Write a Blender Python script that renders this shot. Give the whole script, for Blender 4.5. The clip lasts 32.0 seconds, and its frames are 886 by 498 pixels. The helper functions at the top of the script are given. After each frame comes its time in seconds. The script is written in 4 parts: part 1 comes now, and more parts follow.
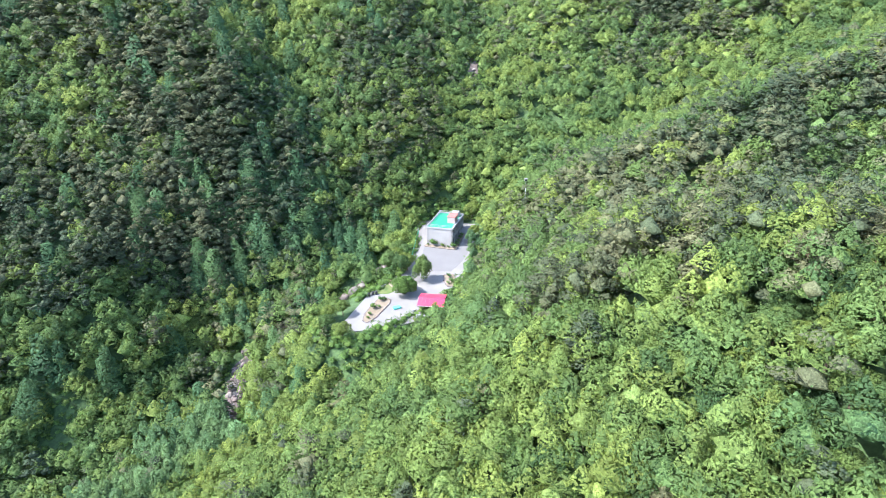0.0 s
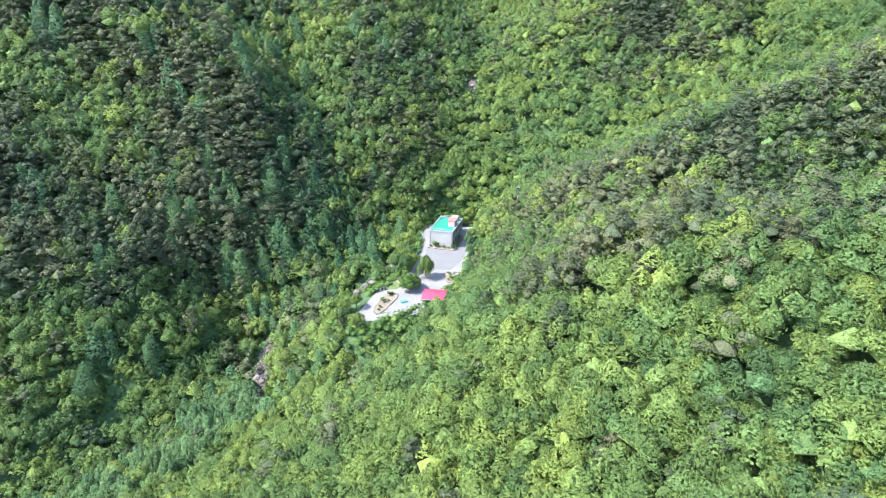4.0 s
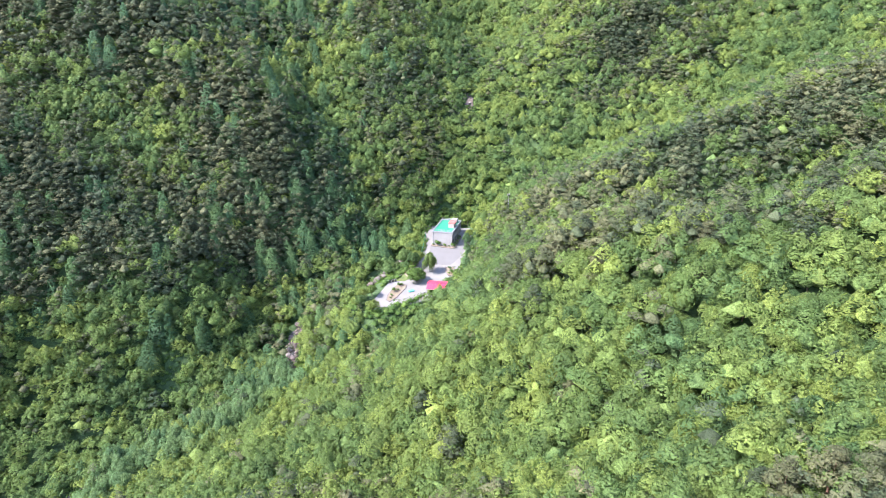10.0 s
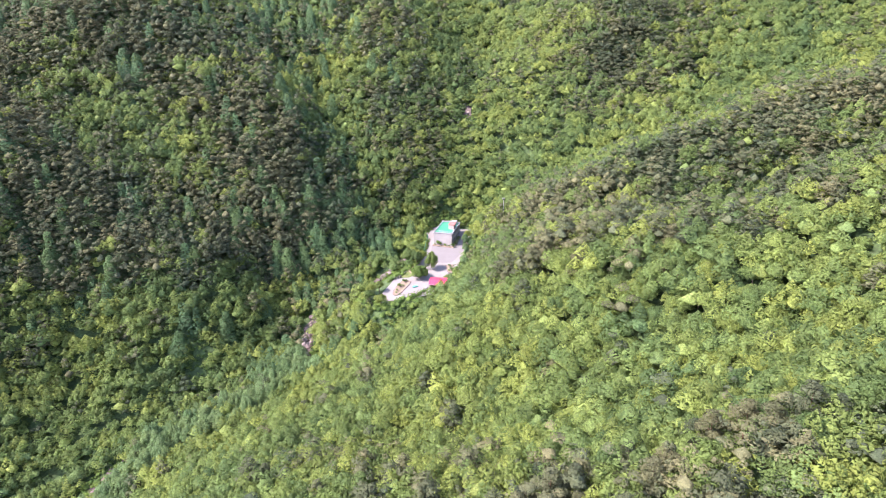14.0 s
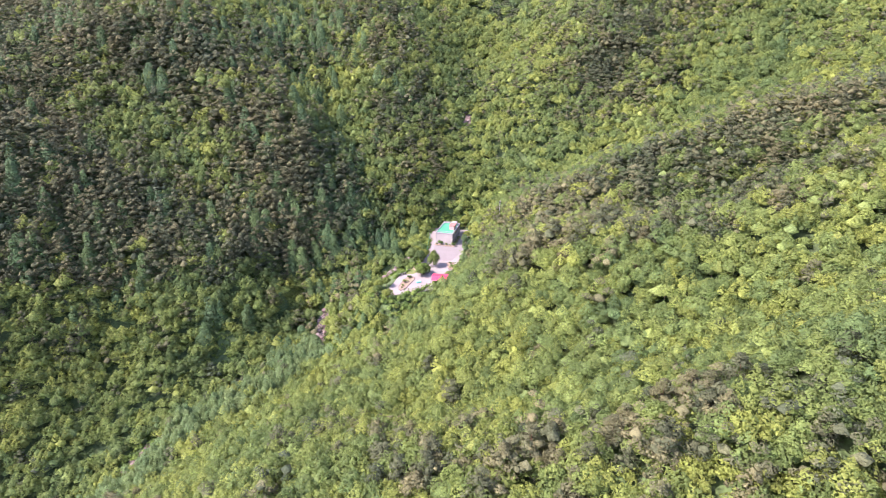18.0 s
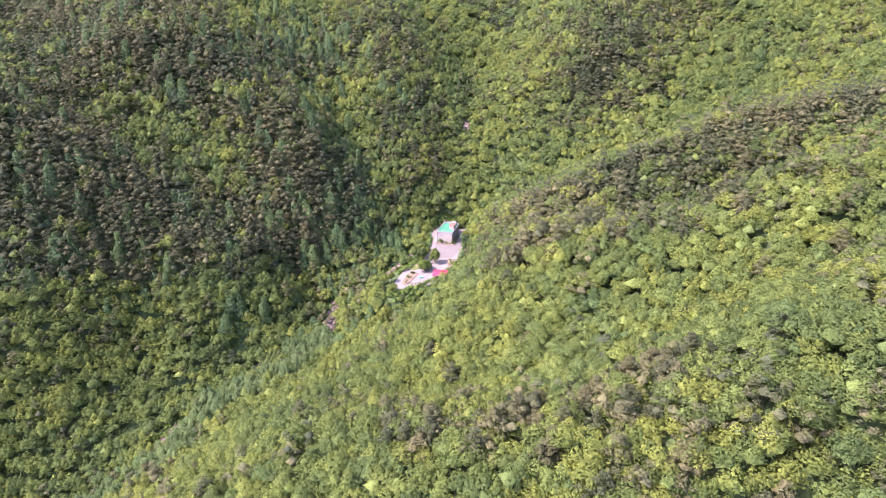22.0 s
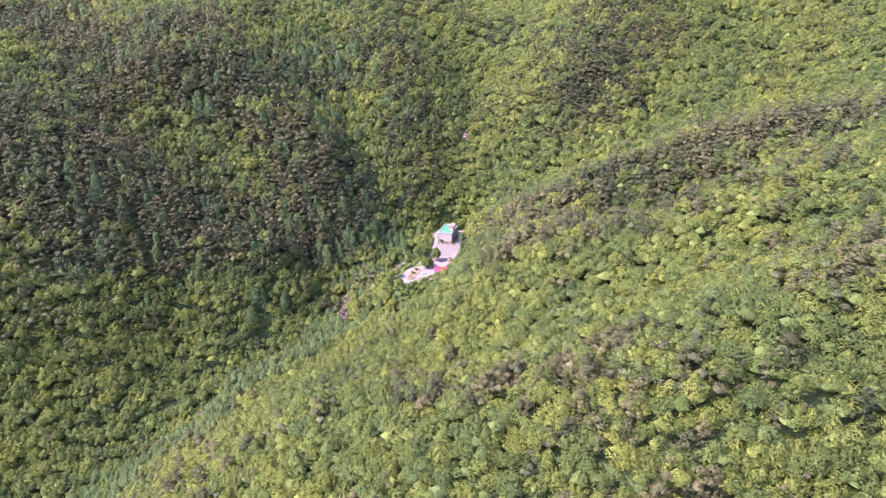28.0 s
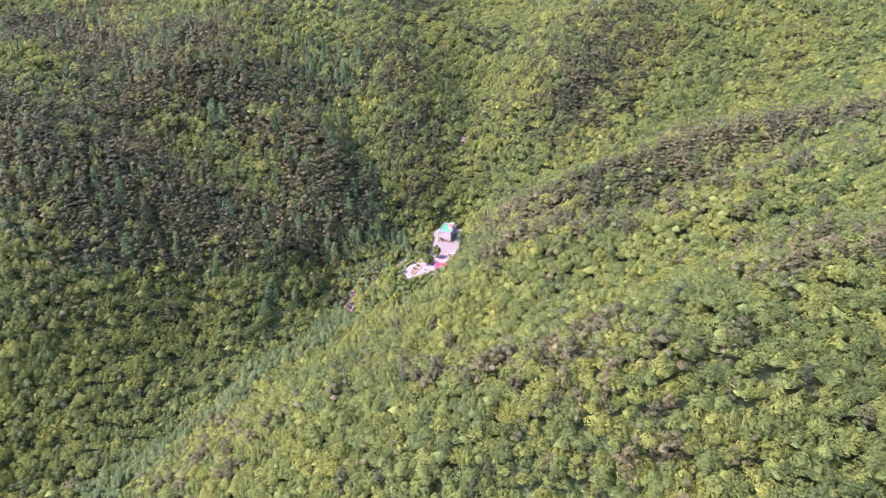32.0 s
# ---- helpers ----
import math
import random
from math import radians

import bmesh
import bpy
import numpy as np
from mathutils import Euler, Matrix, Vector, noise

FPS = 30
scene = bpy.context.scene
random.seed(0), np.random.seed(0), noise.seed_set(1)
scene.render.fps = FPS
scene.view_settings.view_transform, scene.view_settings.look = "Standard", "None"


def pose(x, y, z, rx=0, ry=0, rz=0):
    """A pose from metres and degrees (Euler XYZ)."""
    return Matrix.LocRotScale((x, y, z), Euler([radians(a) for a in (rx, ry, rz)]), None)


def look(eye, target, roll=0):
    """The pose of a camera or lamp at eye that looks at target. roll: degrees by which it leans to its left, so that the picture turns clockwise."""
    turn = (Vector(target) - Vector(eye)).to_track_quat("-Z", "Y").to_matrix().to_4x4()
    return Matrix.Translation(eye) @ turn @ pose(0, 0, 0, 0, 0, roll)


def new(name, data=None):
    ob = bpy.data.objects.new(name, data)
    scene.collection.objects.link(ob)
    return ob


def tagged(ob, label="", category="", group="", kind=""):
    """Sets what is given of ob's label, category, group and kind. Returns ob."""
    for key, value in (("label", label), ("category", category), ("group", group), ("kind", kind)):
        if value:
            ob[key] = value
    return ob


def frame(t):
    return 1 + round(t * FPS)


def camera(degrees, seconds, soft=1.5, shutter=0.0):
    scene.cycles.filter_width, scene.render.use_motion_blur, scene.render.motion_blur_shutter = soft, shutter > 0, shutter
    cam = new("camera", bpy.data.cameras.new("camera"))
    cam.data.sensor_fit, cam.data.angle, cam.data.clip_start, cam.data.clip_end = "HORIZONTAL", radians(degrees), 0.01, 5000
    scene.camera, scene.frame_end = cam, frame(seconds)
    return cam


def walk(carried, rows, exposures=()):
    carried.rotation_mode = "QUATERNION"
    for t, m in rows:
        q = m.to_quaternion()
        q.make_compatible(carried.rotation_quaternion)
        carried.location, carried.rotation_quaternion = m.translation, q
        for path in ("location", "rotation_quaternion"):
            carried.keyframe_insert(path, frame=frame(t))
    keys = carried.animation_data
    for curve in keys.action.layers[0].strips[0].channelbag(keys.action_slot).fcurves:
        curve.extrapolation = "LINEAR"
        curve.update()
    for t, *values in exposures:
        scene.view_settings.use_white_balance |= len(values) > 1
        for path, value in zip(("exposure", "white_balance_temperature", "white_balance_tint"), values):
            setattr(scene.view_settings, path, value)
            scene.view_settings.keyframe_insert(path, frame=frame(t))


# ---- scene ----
cam = camera(71.95, 32.0, soft=0.5)
METRES, EYE, TILT, LEAN, TURN = 207.0, 79.2, -22.0, 0.0, 0.0
ROWS = [
    (0, 0.0000, 0.0000, 0.0000, 0.00, 0.00, -0.00),
    (0.5, 0.0001, -0.0150, -0.0001, 0.04, 0.03, -0.00),
    (1, 0.0001, -0.0302, -0.0000, 0.05, 0.03, -0.02),
    (1.5, 0.0000, -0.0453, -0.0001, 0.08, 0.03, -0.03),
    (2, 0.0002, -0.0603, -0.0001, 0.09, 0.03, -0.03),
    (2.5, 0.0001, -0.0756, 0.0002, 0.10, 0.03, -0.02),
    (3, 0.0003, -0.0908, 0.0002, 0.11, 0.04, -0.04),
    (3.5, 0.0003, -0.1062, 0.0001, 0.10, 0.06, -0.04),
    (5.5, 0.0007, -0.1681, -0.0004, 0.16, 0.12, -0.02),
    (6, 0.0005, -0.1837, -0.0009, 0.16, 0.13, -0.02),
    (6.5, 0.0008, -0.1992, -0.0010, 0.18, 0.11, -0.01),
    (7, 0.0010, -0.2148, -0.0012, 0.19, 0.12, -0.02),
    (7.5, 0.0011, -0.2303, -0.0020, 0.19, 0.15, -0.03),
    (8, 0.0007, -0.2461, -0.0022, 0.19, 0.13, -0.01),
    (8.5, 0.0006, -0.2618, -0.0027, 0.19, 0.13, 0.00),
    (9, 0.0004, -0.2776, -0.0035, 0.18, 0.14, 0.01),
    (9.5, 0.0002, -0.2930, -0.0041, 0.19, 0.12, 0.03),
    (10, -0.0003, -0.3086, -0.0044, 0.18, 0.09, 0.04),
    (10.5, -0.0003, -0.3237, -0.0049, 0.19, 0.10, 0.05),
    (11, -0.0005, -0.3389, -0.0051, 0.17, 0.10, 0.06),
    (11.5, -0.0005, -0.3539, -0.0049, 0.16, 0.10, 0.07),
    (12, -0.0010, -0.3691, -0.0054, 0.16, 0.10, 0.09),
    (12.5, -0.0010, -0.3844, -0.0055, 0.14, 0.09, 0.09),
    (13, -0.0011, -0.3997, -0.0055, 0.16, 0.10, 0.10),
    (13.5, -0.0015, -0.4151, -0.0056, 0.16, 0.10, 0.10),
    (14, -0.0015, -0.4306, -0.0058, 0.17, 0.09, 0.12),
    (14.5, -0.0015, -0.4461, -0.0063, 0.19, 0.09, 0.12),
    (16.5, -0.0021, -0.5092, -0.0064, 0.23, 0.03, 0.10),
    (17, -0.0022, -0.5252, -0.0066, 0.23, 0.03, 0.09),
    (17.5, -0.0020, -0.5409, -0.0067, 0.23, 0.03, 0.10),
    (18, -0.0018, -0.5565, -0.0067, 0.26, 0.02, 0.10),
    (18.5, -0.0023, -0.5724, -0.0070, 0.24, 0.01, 0.09),
    (19, -0.0016, -0.5882, -0.0070, 0.26, -0.02, 0.08),
    (19.5, -0.0016, -0.6028, -0.0074, 0.27, -0.02, 0.08),
    (20, -0.0015, -0.6187, -0.0076, 0.28, -0.03, 0.08),
    (20.5, -0.0016, -0.6345, -0.0081, 0.28, -0.05, 0.06),
    (21, -0.0015, -0.6504, -0.0083, 0.30, -0.07, 0.07),
    (21.5, -0.0014, -0.6662, -0.0085, 0.30, -0.09, 0.07),
    (22, -0.0012, -0.6821, -0.0089, 0.29, -0.09, 0.06),
    (22.5, -0.0011, -0.6978, -0.0095, 0.29, -0.10, 0.06),
    (23, -0.0011, -0.7140, -0.0094, 0.28, -0.11, 0.05),
    (23.5, -0.0009, -0.7297, -0.0100, 0.28, -0.10, 0.06),
    (24, -0.0006, -0.7457, -0.0103, 0.29, -0.10, 0.08),
    (24.5, -0.0006, -0.7616, -0.0109, 0.28, -0.10, 0.06),
    (25, -0.0004, -0.7775, -0.0111, 0.30, -0.09, 0.07),
    (25.5, -0.0004, -0.7936, -0.0115, 0.30, -0.05, 0.08),
    (27.5, -0.0007, -0.8583, -0.0140, 0.32, 0.02, 0.08),
    (28, -0.0008, -0.8739, -0.0145, 0.31, 0.02, 0.10),
    (28.5, -0.0013, -0.8897, -0.0149, 0.30, -0.01, 0.12),
    (29, -0.0014, -0.9053, -0.0155, 0.30, -0.02, 0.13),
    (29.5, -0.0016, -0.9210, -0.0161, 0.29, -0.03, 0.15),
    (30, -0.0017, -0.9367, -0.0168, 0.28, -0.04, 0.16),
    (30.5, -0.0017, -0.9523, -0.0173, 0.27, -0.05, 0.18),
    (31, -0.0019, -0.9680, -0.0181, 0.24, -0.07, 0.18),
    (31.5, -0.0017, -0.9836, -0.0188, 0.25, -0.06, 0.18),
    (32, -0.0018, -0.9994, -0.0195, 0.25, -0.06, 0.17),
]
EXPOSURES = [(0.0, 2.28, 5800, 15), (6.0, 2.28, 5800, 13), (13.0, 2.28, 6400, 33), (20.0, 2.23, 6750, 47), (32.0, 2.18, 6550, 58)]
walk(cam, [(t, pose(0, 0, EYE, TILT, LEAN, TURN) @ pose(METRES * x, METRES * y, METRES * z, 90 + pitch, roll, yaw)) for t, x, y, z, yaw, pitch, roll in ROWS], EXPOSURES)

# ---- light ----
SUN_FROM, SUN_HEIGHT = 195.0, 51.0  # where the sun stands: degrees from +x towards +y, and above the horizon
sky_world = bpy.data.worlds.new("sky")
scene.world = sky_world
sky_world.use_nodes = True
sky = sky_world.node_tree.nodes.new("ShaderNodeTexSky")
sky.sky_type, sky.sun_disc = "NISHITA", False
sky.sun_elevation, sky.sun_rotation = radians(SUN_HEIGHT), radians(90 - SUN_FROM)
sky.altitude, sky.dust_density = 500, 2.0
back = sky_world.node_tree.nodes["Background"]
back.inputs["Strength"].default_value = 0.15
sky_world.node_tree.links.new(sky.outputs[0], back.inputs["Color"])
sun = new("sun", bpy.data.lights.new("sun", "SUN"))
sun.data.energy, sun.data.angle, sun.data.color = 2.7, radians(0.6), (1.0, 0.95, 0.86)
sx, sy = math.cos(radians(SUN_FROM)) * math.cos(radians(SUN_HEIGHT)), math.sin(radians(SUN_FROM)) * math.cos(radians(SUN_HEIGHT))
sun.matrix_world = look((300 * sx, 300 * sy, 300 * math.sin(radians(SUN_HEIGHT))), (0, 0, 0))


# ---- materials ----
def nodes_of(name):
    m = bpy.data.materials.new(name)
    m.use_nodes = True
    n, l = m.node_tree.nodes, m.node_tree.links
    return m, n, l, n["Principled BSDF"]


def mixed(n, l, factor, a, b, how="MIX"):
    mix = n.new("ShaderNodeMix")
    mix.data_type, mix.blend_type = "RGBA", how
    for socket, value in ((mix.inputs[0], factor), (mix.inputs[6], a), (mix.inputs[7], b)):
        if hasattr(value, "is_output"):
            l.new(value, socket)
        elif isinstance(value, (int, float)):
            socket.default_value = value
        else:
            socket.default_value = (*value, 1)
    return mix.outputs[2]


def noise_of(n, l, scale, detail=3.0, coords="Object"):
    at, tex = n.new("ShaderNodeTexCoord"), n.new("ShaderNodeTexNoise")
    tex.inputs["Scale"].default_value, tex.inputs["Detail"].default_value = scale, detail
    l.new(at.outputs[coords], tex.inputs["Vector"])
    return tex.outputs["Fac"]


def ranged(n, l, value, a, b, c, d):
    r = n.new("ShaderNodeMapRange")
    l.new(value, r.inputs[0])
    for i, v in enumerate((a, b, c, d)):
        r.inputs[i + 1].default_value = v
    return r.outputs[0]


def foliage(name, dark, mid, light, gloss=0.65, through_light=0.3, holes=0.0):
    """Leaves: each tree takes its tint, each clump of leaves its shade."""
    m, n, l, bsdf = nodes_of(name)
    tint, info, geo = n.new("ShaderNodeAttribute"), n.new("ShaderNodeObjectInfo"), n.new("ShaderNodeNewGeometry")
    tint.attribute_name = "tint"
    massed, take_one, wrap = n.new("ShaderNodeMath"), n.new("ShaderNodeMath"), n.new("ShaderNodeMix")
    massed.operation, take_one.operation = "GREATER_THAN", "SUBTRACT"
    l.new(tint.outputs["Fac"], massed.inputs[0]), l.new(tint.outputs["Fac"], take_one.inputs[0])
    massed.inputs[1].default_value, take_one.inputs[1].default_value = 0.5, 1.0
    l.new(massed.outputs[0], wrap.inputs[0]), l.new(info.outputs["Random"], wrap.inputs[2]), l.new(take_one.outputs[0], wrap.inputs[3])
    ramp = n.new("ShaderNodeValToRGB")
    ramp.color_ramp.elements[0].color, ramp.color_ramp.elements[1].color = (*dark, 1), (*light, 1)
    ramp.color_ramp.elements.new(0.5).color = (*mid, 1)
    l.new(wrap.outputs[0], ramp.inputs[0])
    clump = ranged(n, l, geo.outputs["Random Per Island"], 0, 1, 0.78, 1.22)
    spray = n.new("ShaderNodeSeparateColor")
    patch = ranged(n, l, spray.outputs[0], 0, 1, 0.7, 1.3)
    both = n.new("ShaderNodeMath")
    both.operation = "MULTIPLY"
    l.new(clump, both.inputs[0]), l.new(patch, both.inputs[1])
    shade = n.new("ShaderNodeVectorMath")
    shade.operation = "SCALE"
    l.new(ramp.outputs[0], shade.inputs[0]), l.new(both.outputs[0], shade.inputs["Scale"])
    l.new(shade.outputs[0], bsdf.inputs["Base Color"])
    bsdf.inputs["Roughness"].default_value, bsdf.inputs["Specular IOR Level"].default_value = gloss, 0.2
    relief = n.new("ShaderNodeBump")
    relief.inputs["Strength"].default_value, relief.inputs["Distance"].default_value = 0.65, 0.9 / (holes or 3.0)
    tuft = n.new("ShaderNodeMath")
    tuft.operation = "SUBTRACT"
    l.new(noise_of(n, l, (holes or 3.0) * 1.6, 3), tuft.inputs[0]), l.new(relief.outputs[0], bsdf.inputs["Normal"])
    # every leaf spray hangs at its own angle
    at, leaf = n.new("ShaderNodeTexCoord"), n.new("ShaderNodeTexVoronoi")
    leaf.inputs["Scale"].default_value = holes or 3.0
    l.new(leaf.outputs["Color"], spray.inputs[0])
    stir, part_way, bent = n.new("ShaderNodeTexNoise"), n.new("ShaderNodeVectorMath"), n.new("ShaderNodeVectorMath")
    stir.inputs["Scale"].default_value, stir.inputs["Detail"].default_value = (holes or 3.0) * 1.1, 3
    part_way.operation, bent.operation = "SCALE", "ADD"
    part_way.inputs["Scale"].default_value = 1.7 / (holes or 3.0)
    l.new(at.outputs["Object"], stir.inputs["Vector"]), l.new(stir.outputs["Color"], part_way.inputs[0])
    l.new(at.outputs["Object"], bent.inputs[0]), l.new(part_way.outputs[0], bent.inputs[1])
    layers = n.new("ShaderNodeVectorMath")  # sprays lie in flat layers
    layers.operation = "MULTIPLY"
    layers.inputs[1].default_value = (0.85, 0.85, 1.7)
    l.new(bent.outputs[0], layers.inputs[0]), l.new(layers.outputs[0], leaf.inputs["Vector"])
    l.new(leaf.outputs["Distance"], tuft.inputs[1]), l.new(tuft.outputs[0], relief.inputs["Height"])
    off, more, lean, sum_ = [n.new("ShaderNodeVectorMath") for _ in range(4)]
    off.operation, more.operation, lean.operation, sum_.operation = "SUBTRACT", "SCALE", "NORMALIZE", "ADD"
    l.new(leaf.outputs["Color"], off.inputs[0])
    off.inputs[1].default_value = (0.5, 0.5, 0.5)
    l.new(off.outputs[0], more.inputs[0])
    more.inputs["Scale"].default_value = 1.0
    l.new(geo.outputs["Normal"], sum_.inputs[0]), l.new(more.outputs[0], sum_.inputs[1])
    l.new(sum_.outputs[0], lean.inputs[0]), l.new(lean.outputs[0], relief.inputs["Normal"])
    back_lit, mix = n.new("ShaderNodeBsdfTranslucent"), n.new("ShaderNodeMixShader")
    l.new(shade.outputs[0], back_lit.inputs["Color"])
    mix.inputs[0].default_value = through_light
    l.new(bsdf.outputs[0], mix.inputs[1]), l.new(back_lit.outputs[0], mix.inputs[2])
    result = mix.outputs[0]
    if holes:
        # gaps between the leaves of a clump
        cut = n.new("ShaderNodeMath")
        cut.operation = "GREATER_THAN"
        l.new(leaf.outputs["Distance"], cut.inputs[0])
        cut.inputs[1].default_value = 0.53
        clear, veil = n.new("ShaderNodeBsdfTransparent"), n.new("ShaderNodeMixShader")
        l.new(cut.outputs[0], veil.inputs[0]), l.new(result, veil.inputs[1]), l.new(clear.outputs[0], veil.inputs[2])
        result = veil.outputs[0]
    l.new(result, n["Material Output"].inputs["Surface"])
    return m


def surface(name, colour, other, scale=2.0, rough=0.8, metal=0.0, bump=0.15, fine=18.0, vary=0.12):
    """A plain surface with stains at a large scale, grain at a small one, and fine relief."""
    m, n, l, bsdf = nodes_of(name)
    big, small = noise_of(n, l, scale, 5), noise_of(n, l, scale * fine, 3)
    info = n.new("ShaderNodeObjectInfo")
    base = mixed(n, l, ranged(n, l, big, 0.35, 0.7, 0, 1), colour, other)
    shade = n.new("ShaderNodeVectorMath")
    shade.operation = "SCALE"
    grain = ranged(n, l, small, 0.25, 0.75, 1 - vary, 1 + vary)
    own = ranged(n, l, info.outputs["Random"], 0, 1, 1 - vary, 1 + vary)
    both = n.new("ShaderNodeMath")
    both.operation = "MULTIPLY"
    l.new(grain, both.inputs[0]), l.new(own, both.inputs[1])
    l.new(base, shade.inputs[0]), l.new(both.outputs[0], shade.inputs["Scale"])
    l.new(shade.outputs[0], bsdf.inputs["Base Color"])
    bsdf.inputs["Roughness"].default_value, bsdf.inputs["Metallic"].default_value = rough, metal
    if bump:
        b = n.new("ShaderNodeBump")
        b.inputs["Strength"].default_value = bump
        l.new(small, b.inputs["Height"]), l.new(b.outputs[0], bsdf.inputs["Normal"])
    return m


GREENS = {"broadleaf": ((0.075, 0.14, 0.048), (0.135, 0.208, 0.056), (0.202, 0.265, 0.058), 0.38), "pine": ((0.045, 0.074, 0.038), (0.085, 0.105, 0.05), (0.142, 0.148, 0.068), 0.18),
          "larch": ((0.05, 0.112, 0.05), (0.07, 0.142, 0.054), (0.095, 0.17, 0.058), 0.28), "birch": ((0.088, 0.172, 0.07), (0.112, 0.198, 0.075), (0.14, 0.225, 0.08), 0.3),
          "shrub": ((0.07, 0.14, 0.032), (0.11, 0.19, 0.04), (0.15, 0.235, 0.05), 0.3)}
LEAF_BROAD, LEAF_PINE, LEAF_LARCH, LEAF_BIRCH, LEAF_SHRUB = [foliage(k + "_leaves", *c[:3], through_light=c[3], holes=h) for (k, c), h in zip(GREENS.items(), (3.0, 3.2, 3.0, 3.2, 3.4))]
# in the massed woods the sprays of leaves are drawn larger
MASS_BROAD, MASS_PINE, MASS_LARCH, MASS_BIRCH, MASS_SHRUB = [foliage(k + "_sprays", *c[:3], through_light=c[3], holes=h) for (k, c), h in zip(GREENS.items(), (1.7, 1.9, 1.8, 2.0, 2.2))]
FAR_BROAD, FAR_PINE, FAR_LARCH, FAR_BIRCH = [foliage(k + "_far_sprays", *GREENS[k][:3], through_light=GREENS[k][3], holes=h) for k, h in zip(("broadleaf", "pine", "larch", "birch"), (1.05, 1.2, 1.1, 1.25))]
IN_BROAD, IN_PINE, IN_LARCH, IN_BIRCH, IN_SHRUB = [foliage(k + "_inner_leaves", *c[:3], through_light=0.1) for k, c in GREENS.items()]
BARK = surface("bark", (0.12, 0.085, 0.06), (0.2, 0.15, 0.11), 1.5, 0.9, bump=0.6)
PINE_BARK = surface("red_pine_bark", (0.2, 0.1, 0.06), (0.13, 0.08, 0.055), 1.2, 0.9, bump=0.6)
BIRCH_BARK = surface("birch_bark", (0.5, 0.48, 0.43), (0.3, 0.28, 0.25), 3.0, 0.8, bump=0.3)
EARTH = surface("forest_undergrowth", (0.05, 0.09, 0.026), (0.03, 0.055, 0.018), 0.35, 0.95, bump=0.9, fine=4, vary=0.5)
GRANITE = surface("granite", (0.2, 0.155, 0.14), (0.12, 0.096, 0.085), 0.7, 0.85, bump=0.5, fine=14)
PALE_ROCK = surface("pale_rock", (0.21, 0.185, 0.165), (0.14, 0.115, 0.1), 0.6, 0.85, bump=0.5, fine=14)
GRAVEL = surface("stream_gravel", (0.15, 0.118, 0.1), (0.085, 0.068, 0.058), 0.5, 0.9, bump=0.6, fine=12, vary=0.35)
CONCRETE = surface("pale_concrete", (0.195, 0.188, 0.17), (0.155, 0.147, 0.132), 0.15, 0.85, bump=0.1, fine=40, vary=0.06)
ASPHALT = surface("grey_paving", (0.148, 0.144, 0.136), (0.132, 0.128, 0.12), 0.2, 0.85, bump=0.1, fine=40, vary=0.06)
WALL_PAINT = surface("wall_render", (0.33, 0.315, 0.29), (0.28, 0.265, 0.245), 0.25, 0.8, bump=0.05, fine=30, vary=0.05)
WHITE = surface("white_paint", (0.31, 0.31, 0.305), (0.26, 0.26, 0.255), 0.6, 0.6, bump=0.03, vary=0.05)
GREEN_ROOF = surface("green_roof_coating", (0.018, 0.23, 0.12), (0.026, 0.19, 0.11), 0.3, 0.6, bump=0.05, vary=0.08)
RED_SHEET = surface("red_roof_sheet", (0.62, 0.035, 0.08), (0.5, 0.05, 0.08), 0.5, 0.5, bump=0.05, vary=0.08)
# gallery walls: the recess's shade is put into this darker brown
GALLERY = surface("render_with_recess_shade", (0.2, 0.17, 0.15), (0.15, 0.13, 0.12), 0.6, 0.8, bump=0.05, vary=0.06)
PINK_RENDER = surface("pinkish_render", (0.4, 0.3, 0.27), (0.33, 0.26, 0.24), 0.6, 0.8, bump=0.05, vary=0.06)
FADED_RED = surface("faded_red_paint", (0.42, 0.1, 0.08), (0.36, 0.15, 0.12), 0.8, 0.7, bump=0.05, vary=0.1)
DARK_GLASS = surface("dark_window_glass", (0.02, 0.024, 0.03), (0.03, 0.034, 0.04), 0.5, 0.12, bump=0)
STEEL = surface("galvanised_steel", (0.55, 0.56, 0.57), (0.45, 0.46, 0.47), 1.0, 0.45, 0.6, bump=0.05)
FENCE_GREEN = surface("green_mesh_fence", (0.05, 0.3, 0.16), (0.06, 0.25, 0.14), 1.0, 0.6, bump=0)
SOIL = surface("bare_soil", (0.26, 0.21, 0.145), (0.2, 0.16, 0.1), 0.4, 0.95, bump=0.4, vary=0.2)
GRASS = surface("yard_grass", (0.09, 0.15, 0.03), (0.16, 0.17, 0.06), 0.5, 0.95, bump=0.4, vary=0.25)
WATER = surface("shallow_water", (0.06, 0.055, 0.045), (0.1, 0.09, 0.07), 0.8, 0.1, bump=0.2, vary=0.1)
BLACK = surface("black_plastic", (0.03, 0.03, 0.032), (0.05, 0.05, 0.05), 2.0, 0.5, bump=0)
TEAL = surface("turquoise_sheet", (0.1, 0.5, 0.42), (0.12, 0.42, 0.38), 1.0, 0.6, bump=0)
# ---- the land ----
# stream bed, from below the camera's left up to the head of the valley
STREAM = [(-430, -190, -165), (-300, -60, -109), (-187, 42, -68), (-137, 66, -54), (-122, 86, -47), (-105, 118, -39), (-84, 136, -33), (-62, 146, -28), (-61, 158, -22), (-52, 172, -17),
          (-31, 185, -10), (-19, 193, -6), (-13, 214, -1), (2, 240, 21), (14, 270, 42), (24, 305, 61), (36, 345, 78), (62, 410, 121), (110, 520, 160), (180, 760, 255)]
